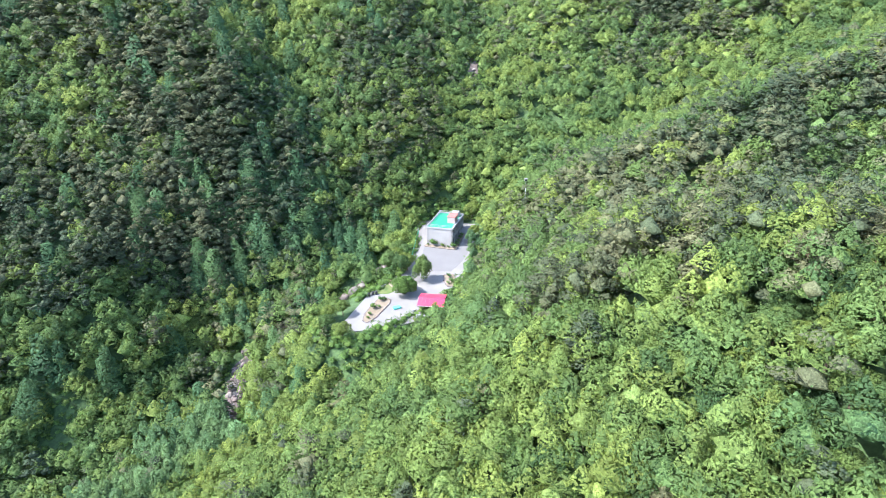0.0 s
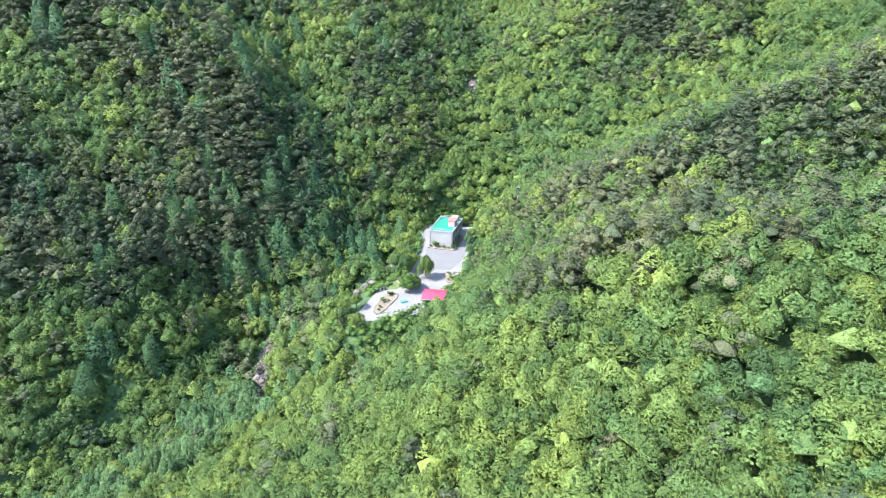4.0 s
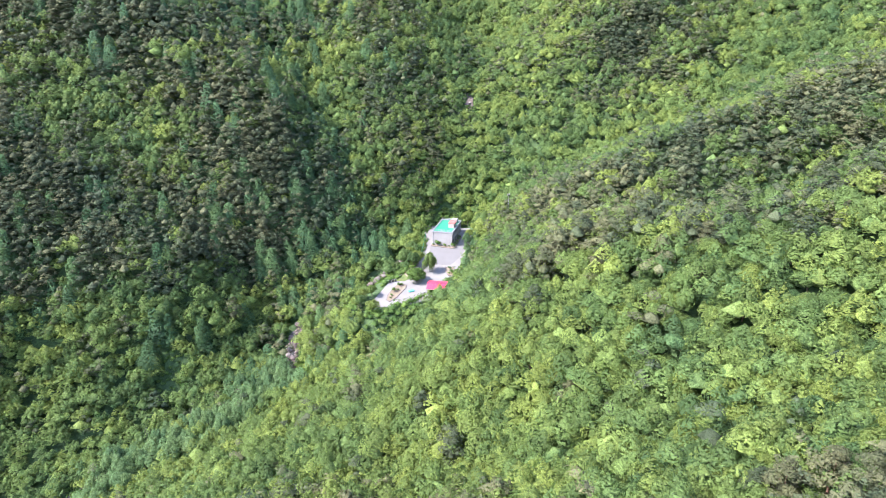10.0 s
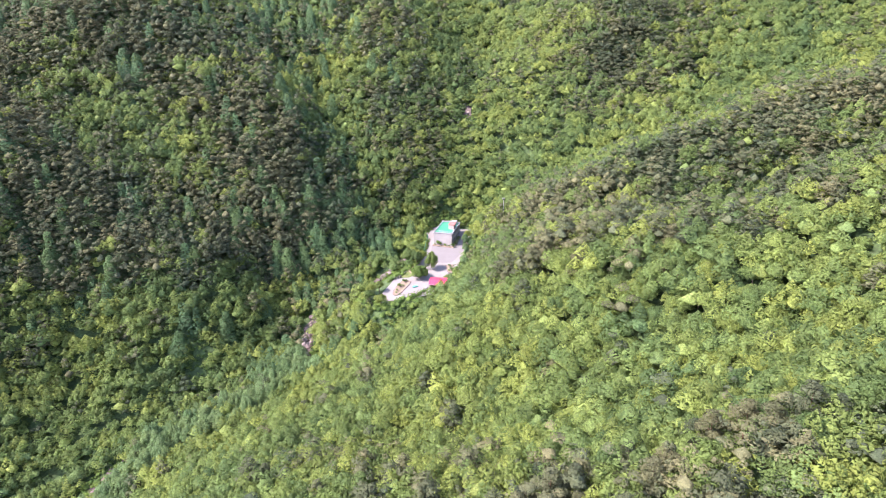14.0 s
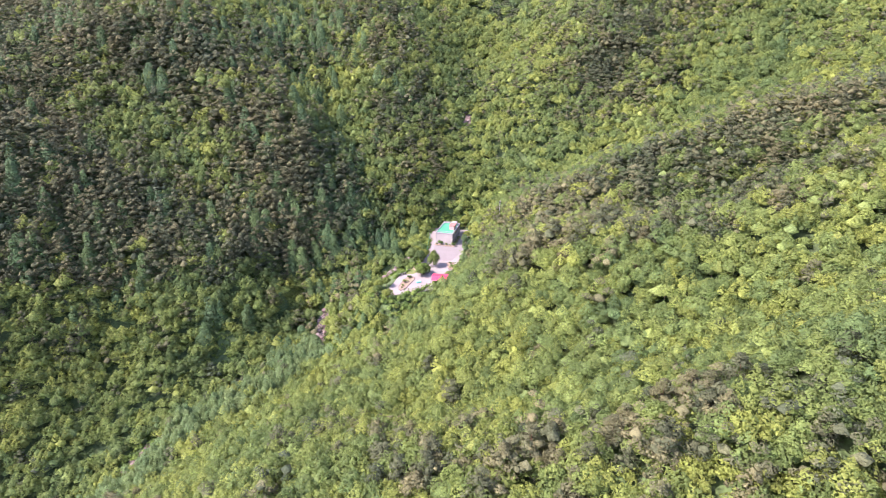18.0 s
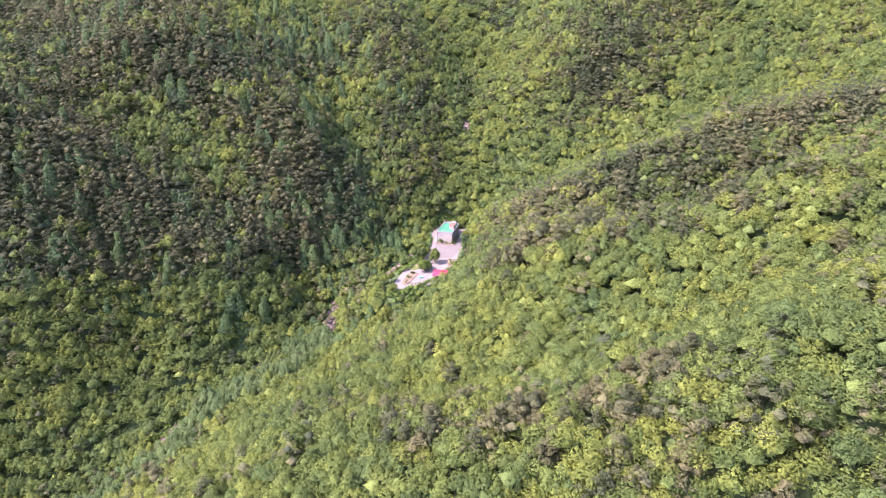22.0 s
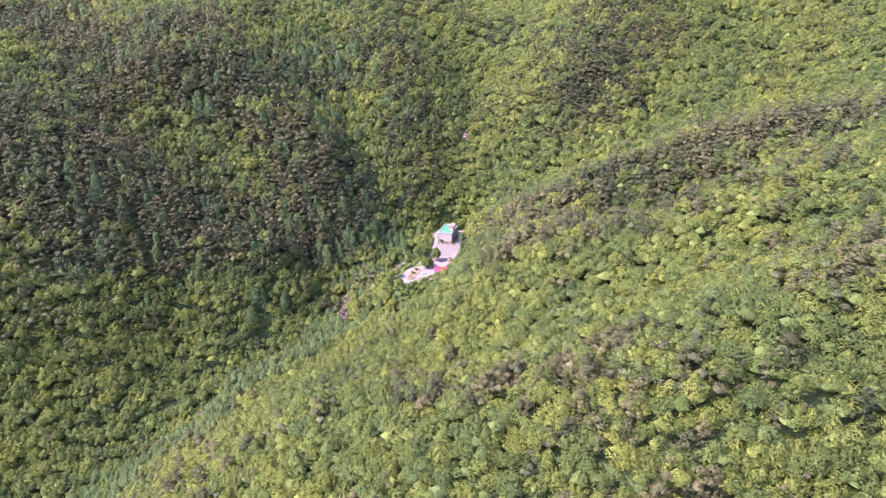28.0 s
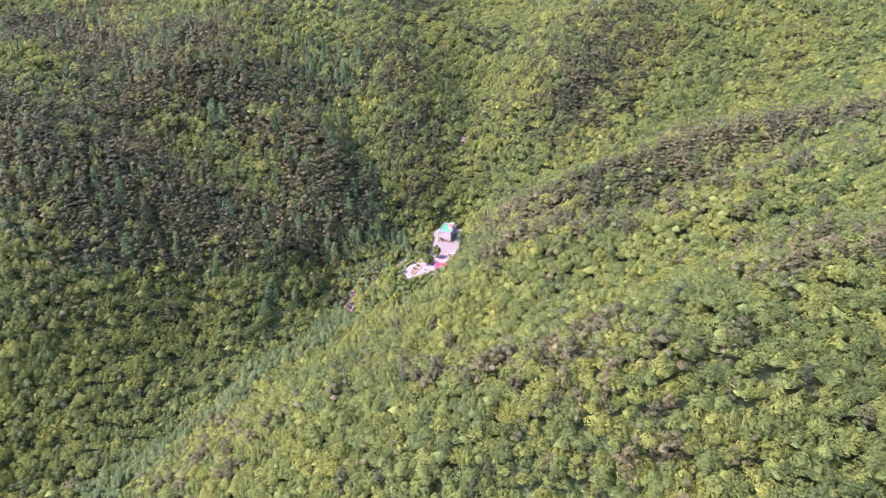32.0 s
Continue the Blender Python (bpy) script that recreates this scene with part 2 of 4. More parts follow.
# crest lines of the spurs on the near side of the stream
NEAR_CRESTS = {"first": [(-130, 10, -50), (-95, 30, -28), (-58, 27, -6), (-30, 15, 9), (0, 4, 17), (30, 1, 26), (58, -4, 40), (85, -2, 54), (120, -4, 65), (170, 10, 75), (260, 40, 91)],
               "second": [(6, 122, 7), (20, 112, 19), (36, 103, 31), (57, 97, 39), (82, 91, 45), (108, 88, 57), (140, 84, 75), (185, 92, 83), (250, 105, 96)],
               "third": [(34, 184, 22), (52, 176, 32), (76, 168, 44), (102, 168, 56), (135, 166, 66), (160, 171, 76), (190, 165, 82), (230, 155, 92), (290, 140, 104)]}
# crest lines across the stream and at the head of the valley
FAR_CRESTS = {"head": [(62, 296, 70), (78, 322, 90), (100, 352, 117), (130, 392, 149), (165, 460, 186)], "knee": [(70, 262, 50), (98, 276, 61), (135, 284, 74)],
              "upper": [(-330, 330, 131), (-206, 262, 102), (-165, 257, 91), (-119, 250, 75), (-88, 243, 61), (-68, 232, 41), (-52, 219, 20)],
              "lower": [(-330, 210, 103), (-240, 185, 80), (-200, 188, 60), (-165, 186, 38), (-130, 178, 20), (-105, 166, 8), (-86, 158, -14)],
              "middle": [(-45, 420, 141), (-40, 340, 103), (-38, 300, 79), (-30, 262, 51), (-20, 238, 26)], "foot": [(-320, 130, 45), (-250, 125, 29), (-200, 110, -7), (-165, 98, -36)]}
# the draws between them
NEAR_DRAWS = [[(-90, 92, -36), (-60, 80, -25), (-34, 66, -16), (-5, 51, -7), (22, 43, 4), (48, 36, 18), (75, 37, 31), (110, 36, 48), (170, 48, 73)],
              [(-4, 150, -6), (24, 146, 10), (50, 140, 25), (80, 134, 31), (110, 130, 36), (142, 124, 49), (185, 126, 70)],
              [(12, 222, 4), (40, 222, 18), (70, 228, 29), (105, 226, 40), (145, 226, 53), (190, 222, 64), (250, 215, 81)],
              [(-160, -60, -89), (-80, -50, -43), (0, -48, 0), (60, -50, 10), (120, -60, 19), (200, -50, 54)]]
FAR_DRAWS = [[(-150, 345, 127), (-110, 300, 90), (-81, 274, 60), (-58, 246, 36), (-36, 222, 10)],
             [(-310, 275, 118), (-235, 238, 82), (-195, 222, 55), (-155, 208, 35), (-125, 196, 21), (-95, 178, 1), (-72, 166, -25)],
             [(-300, 160, 60), (-230, 150, 43), (-185, 140, 13), (-150, 128, -22), (-125, 120, -34)], [(40, 268, 44), (80, 285, 62), (110, 305, 92), (170, 330, 112)]]
# the mountains round about
RIM = [(-750, -450, -60), (-200, -450, -190), (500, -450, -60), (850, -450, 40), (850, 200, 190), (850, 900, 330), (850, 1500, 420), (250, 1500, 420), (-300, 1500, 450), (-800, 1500, 470),
       (-800, 800, 400), (-800, 350, 280), (-420, 700, 330), (450, 700, 290), (420, 330, 165), (-800, 0, 120), (420, 60, 110), (400, -200, 40), (-60, 620, 230)]
CRESTS = {**NEAR_CRESTS, **FAR_CRESTS}
STEP, X0, X1, Y0, Y1 = 6.0, -900.0, 900.0, -600.0, 1500.0


def along(line, x, y):
    """Distance to a crest or stream line, the side, and the height and share of the way at the nearest place."""
    best = np.full(x.shape, 1e9)
    side, level, share = np.zeros(x.shape), np.zeros(x.shape), np.zeros(x.shape)
    for i, (a, b) in enumerate(zip(line, line[1:])):
        dx, dy = b[0] - a[0], b[1] - a[1]
        u = np.clip(((x - a[0]) * dx + (y - a[1]) * dy) / (dx * dx + dy * dy), 0, 1)
        px, py = a[0] + u * dx, a[1] + u * dy
        d = np.hypot(x - px, y - py)
        near = d < best
        best = np.where(near, d, best)
        side = np.where(near, np.sign(dx * (y - a[1]) - dy * (x - a[0])), side)
        share = np.where(near, (i + u) / (len(line) - 1), share)
        level = np.where(near, a[2] + u * (b[2] - a[2]), level) if len(a) > 2 else level
    return best, side, level, share


def bent(r2):
    return 0.5 * r2 * np.log(np.maximum(r2, 1e-9))


def land():
    """The ground: a bent plate held on the crests, the draws and the stream."""
    gx, gy = np.arange(X0, X1 + 1, STEP), np.arange(Y0, Y1 + 1, STEP)
    x, y = np.meshgrid(gx, gy, indexing="ij")
    held = [np.array(p, float) for p in RIM]
    for line in (STREAM, *CRESTS.values(), *NEAR_DRAWS, *FAR_DRAWS):
        for a, b in zip(line, line[1:]):
            a, b = np.array(a, float), np.array(b, float)
            n = max(1, round(math.hypot(b[0] - a[0], b[1] - a[1]) / 24))
            held += [a + (b - a) * i / n for i in range(n)]
        held.append(np.array(line[-1], float))
    held = np.array(held)
    at, n = held[:, :2] / 100, len(held)
    m = np.zeros((n + 3, n + 3))
    m[:n, :n] = bent(((at[:, None] - at[None]) ** 2).sum(-1)) + 0.004 * np.eye(n)
    m[:n, n], m[:n, n + 1:] = 1, at
    m[n:, :n] = m[:n, n:].T
    c = np.linalg.solve(m, np.concatenate([held[:, 2], (0, 0, 0)]))
    h = c[n] + c[n + 1] * x / 100 + c[n + 2] * y / 100
    for (u, v), k in zip(at, c[:n]):
        h += k * bent((x / 100 - u) ** 2 + (y / 100 - v) ** 2)
    off, _, level, _ = along(STREAM, x, y)
    bed = np.exp(-(off / 9) ** 2) * np.where(y > 225, 0.3, 0.8)
    h = h * (1 - bed) + level * bed
    h += 1.3 * np.sin(x / 19 + 1.3 * np.sin(y / 27)) * np.sin(y / 23 + 1.7) + 0.8 * np.sin(x / 9 + 2 * np.sin(y / 13)) * np.sin(y / 11)
    return gx, gy, h


GX, GY, LAND = land()
# the level yard: its axis, from behind the house to the lower tip, sloping gently
YARD_AXIS = [(3, 214), (1, 200), (-4, 180), (-16, 160), (-26, 149)]


def yard_level(y):
    return 0.085 * (y - 197)


_x, _y = np.meshgrid(GX, GY, indexing="ij")
_d = along(YARD_AXIS, _x, _y)[0]
_w = np.clip((18 - _d) / 7, 0, 1)
_w = _w * _w * (3 - 2 * _w)
LAND = LAND * (1 - _w) + (yard_level(np.clip(_y, 140, 225)) - 0.25) * _w


def height(x, y):
    fx = np.clip((np.asarray(x, float) - X0) / STEP, 0, len(GX) - 1.001)
    fy = np.clip((np.asarray(y, float) - Y0) / STEP, 0, len(GY) - 1.001)
    i, j = fx.astype(int), fy.astype(int)
    a, b = fx - i, fy - j
    return LAND[i, j] * (1 - a) * (1 - b) + LAND[i + 1, j] * a * (1 - b) + LAND[i, j + 1] * (1 - a) * b + LAND[i + 1, j + 1] * a * b


def raw_mesh(name, verts, tris, material, tint=None, smooth=False, inner=None, inside=None, facing=None):
    verts, tris = np.asarray(verts, np.float32), np.asarray(tris, np.int32)
    me = bpy.data.meshes.new(name)
    me.vertices.add(len(verts)), me.loops.add(tris.size), me.polygons.add(len(tris))
    me.vertices.foreach_set("co", verts.ravel())
    me.loops.foreach_set("vertex_index", tris.ravel())
    me.polygons.foreach_set("loop_start", np.arange(0, tris.size, tris.shape[1], dtype=np.int32))
    me.polygons.foreach_set("use_smooth", np.full(len(tris), smooth))
    me.update(calc_edges=True)
    me.materials.append(material)
    if inner is not None:
        me.materials.append(inside)
        me.polygons.foreach_set("material_index", np.asarray(inner, np.int32))
        me.polygons.foreach_set("use_smooth", np.ones(len(tris), bool))
    if facing is not None:
        me.attributes.new("custom_normal", "FLOAT_VECTOR", "POINT").data.foreach_set("vector", np.asarray(facing, np.float32).ravel())
    if tint is not None:
        me.attributes.new("tint", "FLOAT", "POINT").data.foreach_set("value", np.asarray(tint, np.float32))
    return me


def part(name, bm, material, parent, label=""):
    me = bpy.data.meshes.new(name)
    bm.to_mesh(me)
    bm.free()
    me.materials.append(material)
    ob = new(name, me)
    ob.parent = parent
    return tagged(ob, label)


def thing(name, m, label, category, group="", kind=""):
    ob = new(name)
    ob.matrix_basis = m
    return tagged(ob, label, category, group, kind)


def box(bm, x0, y0, z0, x1, y1, z1, bevel=0.0):
    made = bmesh.ops.create_cube(bm, size=1.0, matrix=Matrix.Translation(((x0 + x1) / 2, (y0 + y1) / 2, (z0 + z1) / 2)) @ Matrix.Diagonal((x1 - x0, y1 - y0, z1 - z0, 1)))
    if bevel:
        edges = list({e for v in made["verts"] for e in v.link_edges})
        bmesh.ops.bevel(bm, geom=edges, offset=bevel, segments=2, affect="EDGES", profile=0.6)
    return bm


def boxed(*a, bevel=0.0):
    return box(bmesh.new(), *a, bevel=bevel)


def rod(bm, a, b, r0, r1=None, sides=8):
    a, b = Vector(a), Vector(b)
    turn = (b - a).to_track_quat("Z", "Y").to_matrix().to_4x4()
    bmesh.ops.create_cone(bm, cap_ends=True, segments=sides, radius1=r0, radius2=r0 if r1 is None else r1, depth=(b - a).length,
                          matrix=Matrix.Translation((a + b) / 2) @ turn)
    return bm


def rodded(*a, **k):
    return rod(bmesh.new(), *a, **k)


# ground sheet
ni, nj = len(GX), len(GY)
gv = np.stack([_x, _y, LAND], -1).reshape(-1, 3)
gi = (np.arange(ni - 1)[:, None] * nj + np.arange(nj - 1)[None]).ravel()
ground = new("ground", raw_mesh("ground", gv, np.stack([gi, gi + nj, gi + nj + 1, gi + 1], -1), EARTH, smooth=True))
tagged(ground, "steep mountain valley floor under forest litter and undergrowth", "ground", kind="structure")

# ---- trees: leaf clumps on lumpy crowns ----
def unit(v):
    return v / np.maximum(np.linalg.norm(v, axis=-1, keepdims=True), 1e-9)


def clumps(rng, at, normal, size, fold=0.35):
    """Folded four-cornered leaf clumps at the given places, facing roughly along the normals."""
    n, outward = len(at), unit(normal)
    normal = unit(normal + rng.normal(0, 0.33, (n, 3)))
    side = unit(np.cross(normal, rng.normal(0, 1, (n, 3))))
    up = np.cross(normal, side)
    s = (size * rng.uniform(0.6, 1.35, n))[:, None]
    r = lambda a, b: rng.uniform(a, b, (n, 1))
    corners = np.stack([at + s * side * r(0.7, 1.1) - normal * s * fold * r(0.3, 1), at + s * up * r(0.5, 0.9) + normal * s * 0.1,
                        at - s * side * r(0.7, 1.1) - normal * s * fold * r(0.3, 1), at - s * up * r(0.5, 0.9) + normal * s * 0.1], 1)
    base = 4 * np.arange(n)[:, None]
    return corners.reshape(-1, 3), np.concatenate([base + (0, 1, 3), base + (1, 2, 3)]), 0, np.repeat(unit(outward + 0.5 * normal), 4, 0)


def joined(pieces):
    v, f, inner, facing, n = [], [], [], [], 0
    for a, b, shell, normals in pieces:
        v.append(a), f.append(b + n), inner.append(np.full(len(b), shell)), facing.append(normals)
        n += len(a)
    v, facing = np.concatenate(v), np.concatenate(facing)
    # leaves turn their faces out of the whole crown as well as out of their bough
    middle = np.array((0, 0, 0.5 * (v[:, 2].min() + v[:, 2].max()) - 1.0))
    facing = unit(1.2 * facing + 0.7 * unit(v - middle) + (0, 0, 0.1))
    return v, np.concatenate(f), np.concatenate(inner), facing


OCTA = np.array([(1, 0, 0), (0, 1, 0), (-1, 0, 0), (0, -1, 0), (0, 0, 1), (0, 0, -1)], float)
OCTA_F = np.array([(0, 1, 4), (1, 2, 4), (2, 3, 4), (3, 0, 4), (1, 0, 5), (2, 1, 5), (3, 2, 5), (0, 3, 5)])


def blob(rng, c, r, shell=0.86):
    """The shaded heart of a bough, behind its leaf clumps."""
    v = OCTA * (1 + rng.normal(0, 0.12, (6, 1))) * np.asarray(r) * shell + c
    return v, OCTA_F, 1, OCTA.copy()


def half_sphere(level):
    """The upper part of a ball, drawn in a little below its waist."""
    v, f = [tuple(p) for p in OCTA[:5]], [tuple(t) for t in OCTA_F[:4]]
    for _ in range(level):
        g, mids = [], {}
        for t in f:
            m = []
            for a, c in ((t[0], t[1]), (t[1], t[2]), (t[2], t[0])):
                key = (min(a, c), max(a, c))
                if key not in mids:
                    mids[key] = len(v)
                    v.append(tuple(unit(np.array(v[a]) + np.array(v[c]))))
                m.append(mids[key])
            g += [(t[0], m[0], m[2]), (t[1], m[1], m[0]), (t[2], m[2], m[1]), tuple(m)]
        f = g
    v = np.array(v)
    rim = v[:, 2] < 0.01
    v[rim] = v[rim] * 0.92 + (0, 0, -0.5)
    return v, np.array(f)


HALF = [half_sphere(0), half_sphere(1), half_sphere(2)]


def shell_of(rng, c, r, level):
    """The leafy outside of one bough, uneven, with its leaves turned outwards."""
    v, f = HALF[level]
    a = rng.uniform(0, 6.283)
    v = np.stack([v[:, 0] * math.cos(a) - v[:, 1] * math.sin(a), v[:, 0] * math.sin(a) + v[:, 1] * math.cos(a), v[:, 2]], 1)
    out = v * (1 + rng.normal(0, 0.1, (len(v), 1))) * np.asarray(r)
    return out + c, f, 0, unit(v / np.asarray(r))


def on_lobe(rng, c, r, n, low=-0.35):
    d = unit(rng.normal(0, 1, (3 * n + 8, 3)))
    d = d[d[:, 2] > low][:n]
    return np.asarray(c) + d * np.asarray(r) * rng.uniform(0.82, 1.12, (len(d), 1)), unit(d / np.asarray(r))


def broad_crown(rng, lobes, leaves, size, level=1):
    """A domed crown, about 8 m across, whose boughs make it lumpy; its base is at 0."""
    c0, r0 = np.array((0, 0, 5.6)), np.array((3.4, 3.4, 2.7)) * rng.uniform(0.92, 1.08, 3)
    out = [blob(rng, c0 - (0, 0, 0.8), r0, 0.58)] if lobes > 3 else []
    for i in range(lobes):
        u = (i + 0.4) / lobes
        a, up = i * 2.4 + rng.uniform(-0.4, 0.4), 1 - 1.15 * u
        d = np.array((math.sqrt(max(1 - up * up, 0)) * math.cos(a), math.sqrt(max(1 - up * up, 0)) * math.sin(a), up))
        c = c0 + d * r0 * rng.uniform(0.66, 0.88)
        r = np.array((1.0, 1.0, 0.8)) * rng.uniform(1.3, 1.85) * (11 / (lobes + 2)) ** 0.35
        out.append(shell_of(rng, c, r, level))
        out.append(clumps(rng, *on_lobe(rng, c, r, leaves // lobes), size))
    return joined(out)


def pine_crown(rng, pads, leaves, size, level=1):
    """Flat pads of needles in tiers on a bare stem."""
    out = [blob(rng, (0, 0, 6.6), (1.5, 1.5, 1.3), 0.9)] if pads > 3 else []
    for i in range(pads):
        u = i / max(pads - 1, 1)
        a, reach = i * 2.4 + rng.uniform(-0.5, 0.5), (2.7 * (1 - u) ** 0.7 + 0.2) * rng.uniform(0.75, 1.15)
        c = (reach * math.cos(a), reach * math.sin(a), 5.0 + 6.3 * u + rng.uniform(-0.3, 0.3))
        r = np.array([2.0 - 0.8 * u, 2.0 - 0.8 * u, 0.62]) * rng.uniform(0.85, 1.2)
        out.append(shell_of(rng, c, r, level))
        out.append(clumps(rng, *on_lobe(rng, c, r, leaves // pads, -0.1), size, 0.25))
    return joined(out)


def cone_crown(rng, tiers, leaves, size, level=1):
    """A slender conifer: whorls of drooping boughs round a spire."""
    out, boughs = [], max(4, tiers // 2)
    for i in range(boughs):
        u = i / boughs
        wide = (3.5 * (1 - u) ** 0.8 + 0.35) * rng.uniform(0.9, 1.1)
        out.append(shell_of(rng, (rng.uniform(-0.2, 0.2), rng.uniform(-0.2, 0.2), 2.2 + 8.3 * u), (wide, wide, 1.2 + 6.0 / boughs), level))
    for i in range(tiers):
        u = (i + 0.5) / tiers
        n = max(3, int(leaves / tiers * 1.7 * (1 - u) + 2))
        a = rng.uniform(0, 6.283, n)
        bough = 0.62 + 0.38 * np.abs(np.sin(a * 2.5 + i))
        d = (4.0 * (1 - u) ** 0.85 + 0.25) * bough * rng.uniform(0.6, 1.05, n)
        at = np.stack([d * np.cos(a), d * np.sin(a), 2.3 + 9.4 * u - 0.25 * d + rng.uniform(-0.2, 0.2, n)], 1)
        out.append(clumps(rng, at, np.stack([0.75 * np.cos(a), 0.75 * np.sin(a), np.full(n, 0.8)], 1), size * (1.1 - 0.5 * u), 0.3))
    return joined(out)


def birch_crown(rng, lobes, leaves, size, level=1):
    """A tall airy crown of upright plumes."""
    out = []
    for i in range(lobes):
        a, ring = i * 2.4 + rng.uniform(-0.5, 0.5), math.sqrt((i + 0.2) / lobes)
        c = (2.4 * ring * math.cos(a), 2.4 * ring * math.sin(a), 8.6 - 3.2 * ring ** 2 + rng.uniform(-0.8, 0.8))
        r = np.array([1.35, 1.35, 2.0]) * rng.uniform(0.8, 1.2)
        out.append(shell_of(rng, c, r, level))
        out.append(clumps(rng, *on_lobe(rng, c, r, leaves // lobes, -0.6), size, 0.3))
    return joined(out)


CROWNS = {"broad": broad_crown, "pine": pine_crown, "cone": cone_crown, "birch": birch_crown}
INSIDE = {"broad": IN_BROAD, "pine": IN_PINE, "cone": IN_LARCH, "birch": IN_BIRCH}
FAR = {"broad": FAR_BROAD, "pine": FAR_PINE, "cone": FAR_LARCH, "birch": FAR_BIRCH}
MASSED = {"broad": MASS_BROAD, "pine": MASS_PINE, "cone": MASS_LARCH, "birch": MASS_BIRCH}
LEAVES = {"broad": LEAF_BROAD, "pine": LEAF_PINE, "cone": LEAF_LARCH, "birch": LEAF_BIRCH}
# lumps, leaf clumps and their size, for trees near, middling and far
FINE = {"broad": (14, 1000, 0.32, 1), "pine": (14, 800, 0.3, 1), "cone": (18, 800, 0.38, 1), "birch": (12, 700, 0.3, 1)}
MIDDLE = {"broad": (26, 54, 0.5, 0), "pine": (16, 60, 0.5, 0), "cone": (12, 80, 0.55, 1), "birch": (16, 60, 0.45, 0)}
COARSE = {"broad": (17, 18, 0.7, 0), "pine": (12, 16, 0.66, 0), "cone": (9, 27, 0.75, 1), "birch": (10, 14, 0.6, 0)}
OUTER = {"broad": (5, 5, 0.9, 0), "pine": (5, 5, 0.9, 0), "cone": (6, 6, 0.9, 0), "birch": (5, 5, 0.9, 0)}
FARTHEST = {"broad": (14, 6, 0.9, 0), "pine": (10, 6, 0.8, 0), "cone": (8, 10, 0.9, 1), "birch": (5, 5, 0.8, 1)}
UNDER = {"broad": (4, 5, 0.8, 0), "pine": (4, 4, 0.8, 0), "cone": (3, 4, 0.7, 1), "birch": (2, 4, 0.7, 1)}
rng = np.random.default_rng(7)


def variants(table, count):
    return {k: [CROWNS[k](rng, *table[k]) for _ in range(count)] for k in CROWNS}


DAMP = [(-60, 130), (-86, 108), (-104, 94), (-116, 68), (-165, 30)]


def near(name, x, y, wide):
    return np.exp(-(along([p[:2] for p in CRESTS[name]], x, y)[0] / wide) ** 2)


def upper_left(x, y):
    """1 on the steep slope across the stream, above the broadleaf foot of the valley; its edge follows the border of
    the shade.
    """
    edge = np.interp(x, (-260, -190, -145, -100, -75, -40, -15), (112, 122, 140, 156, 176, 206, 236))
    return np.clip((y - edge) / 14, 0, 1) * (x < -15 + 0.05 * (y - 236)) * np.clip((along([p[:2] for p in CRESTS["middle"]], x, y)[0] - 4) / 26, 0, 1)


def species(x, y):
    """Which kind grows where: pines on the crests, conifers in the damp draws, birches by the stream, broadleaf trees elsewhere."""
    n = len(x)
    patch = np.sin(x / 19 + 2 * np.sin(y / 33)) + np.sin(y / 23 + 1.1 + np.sin(x / 41))
    crest = near("third", x, y + 6, 20) * 0.85 + 0.5 * near("second", x, y, 13) * (x > 20) + 0.32 * near("first", x, y, 9) * (x > -20) * (patch > 0.2)
    # extra dark pines on the upper left and head also stand in for shade
    crest += 0.6 * near("lower", x, y, 30) * upper_left(x, y) + 0.5 * near("upper", x, y, 22) + 0.55 * near("middle", x, y, 15) + 0.75 * near("head", x - 34, y - 6, 38)
    pine = np.clip(crest + 0.1 * patch + 0.04 + 0.54 * upper_left(x, y) * np.where((y > 235) & (x > -140), 0.35, 1.0) * np.clip(0.9 + 0.5 * patch, 0.2, 1.4), 0.03, 0.88)
    draw = np.exp(-(along([(-48, 214), (-75, 262), (-120, 330)], x, y)[0] / 16) ** 2) * 0.3 + np.exp(-(along([(-70, 178), (-36, 205)], x, y)[0] / 12) ** 2) * 0.35
    cone = np.clip(draw + 0.04 * (x < -20) * (y > 120) * (1 + patch) + 0.04 * upper_left(x, y) * (x < -70), 0, 0.8)
    damp = along(DAMP, x, y)[0]
    birch = np.exp(-(damp / 11) ** 4) * 0.9
    u = rng.uniform(0, 1, n)
    kind = np.full(n, "broad", dtype=object)
    kind[u < pine] = "pine"
    u2 = rng.uniform(0, 1, n)
    kind[u2 < cone] = "cone"
    kind[rng.uniform(0, 1, n) < birch] = "birch"
    return kind


def stand(x0, x1, y0, y1, gap):
    """Staggered places for trees, one about every gap metres."""
    xs, ys = np.meshgrid(np.arange(x0, x1, gap), np.arange(y0, y1, gap * 0.87), indexing="ij")
    xs = xs + (np.arange(xs.shape[1]) % 2)[None] * gap / 2
    xs, ys = xs.ravel() + rng.uniform(-0.33, 0.33, xs.size) * gap, ys.ravel() + rng.uniform(-0.33, 0.33, xs.size) * gap
    return xs, ys


# open stretches, most drawn out to fit the camera's view: lines and half-widths
GAPS = [([(-52.5, 130), (-61, 150), (-62, 162)], 3.6), ([(-27, 164), (-31, 181), (-20, 193)], 4.6), ([(22, 211), (38, 208), (58, 222)], 2.6), ([(-119, 91), (-127, 82)], 3.6), ([(143, 264), (143, 282)], 3.2),
        ([(104, 278), (104, 290)], 2.2), ([(14, 276), (14, 289)], 3.0), ([(-100, 130), (-106, 140)], 3.2), ([(-184, 44), (-190, 40)], 3.5), ([(27, 190), (28.5, 204)], 4.0)]


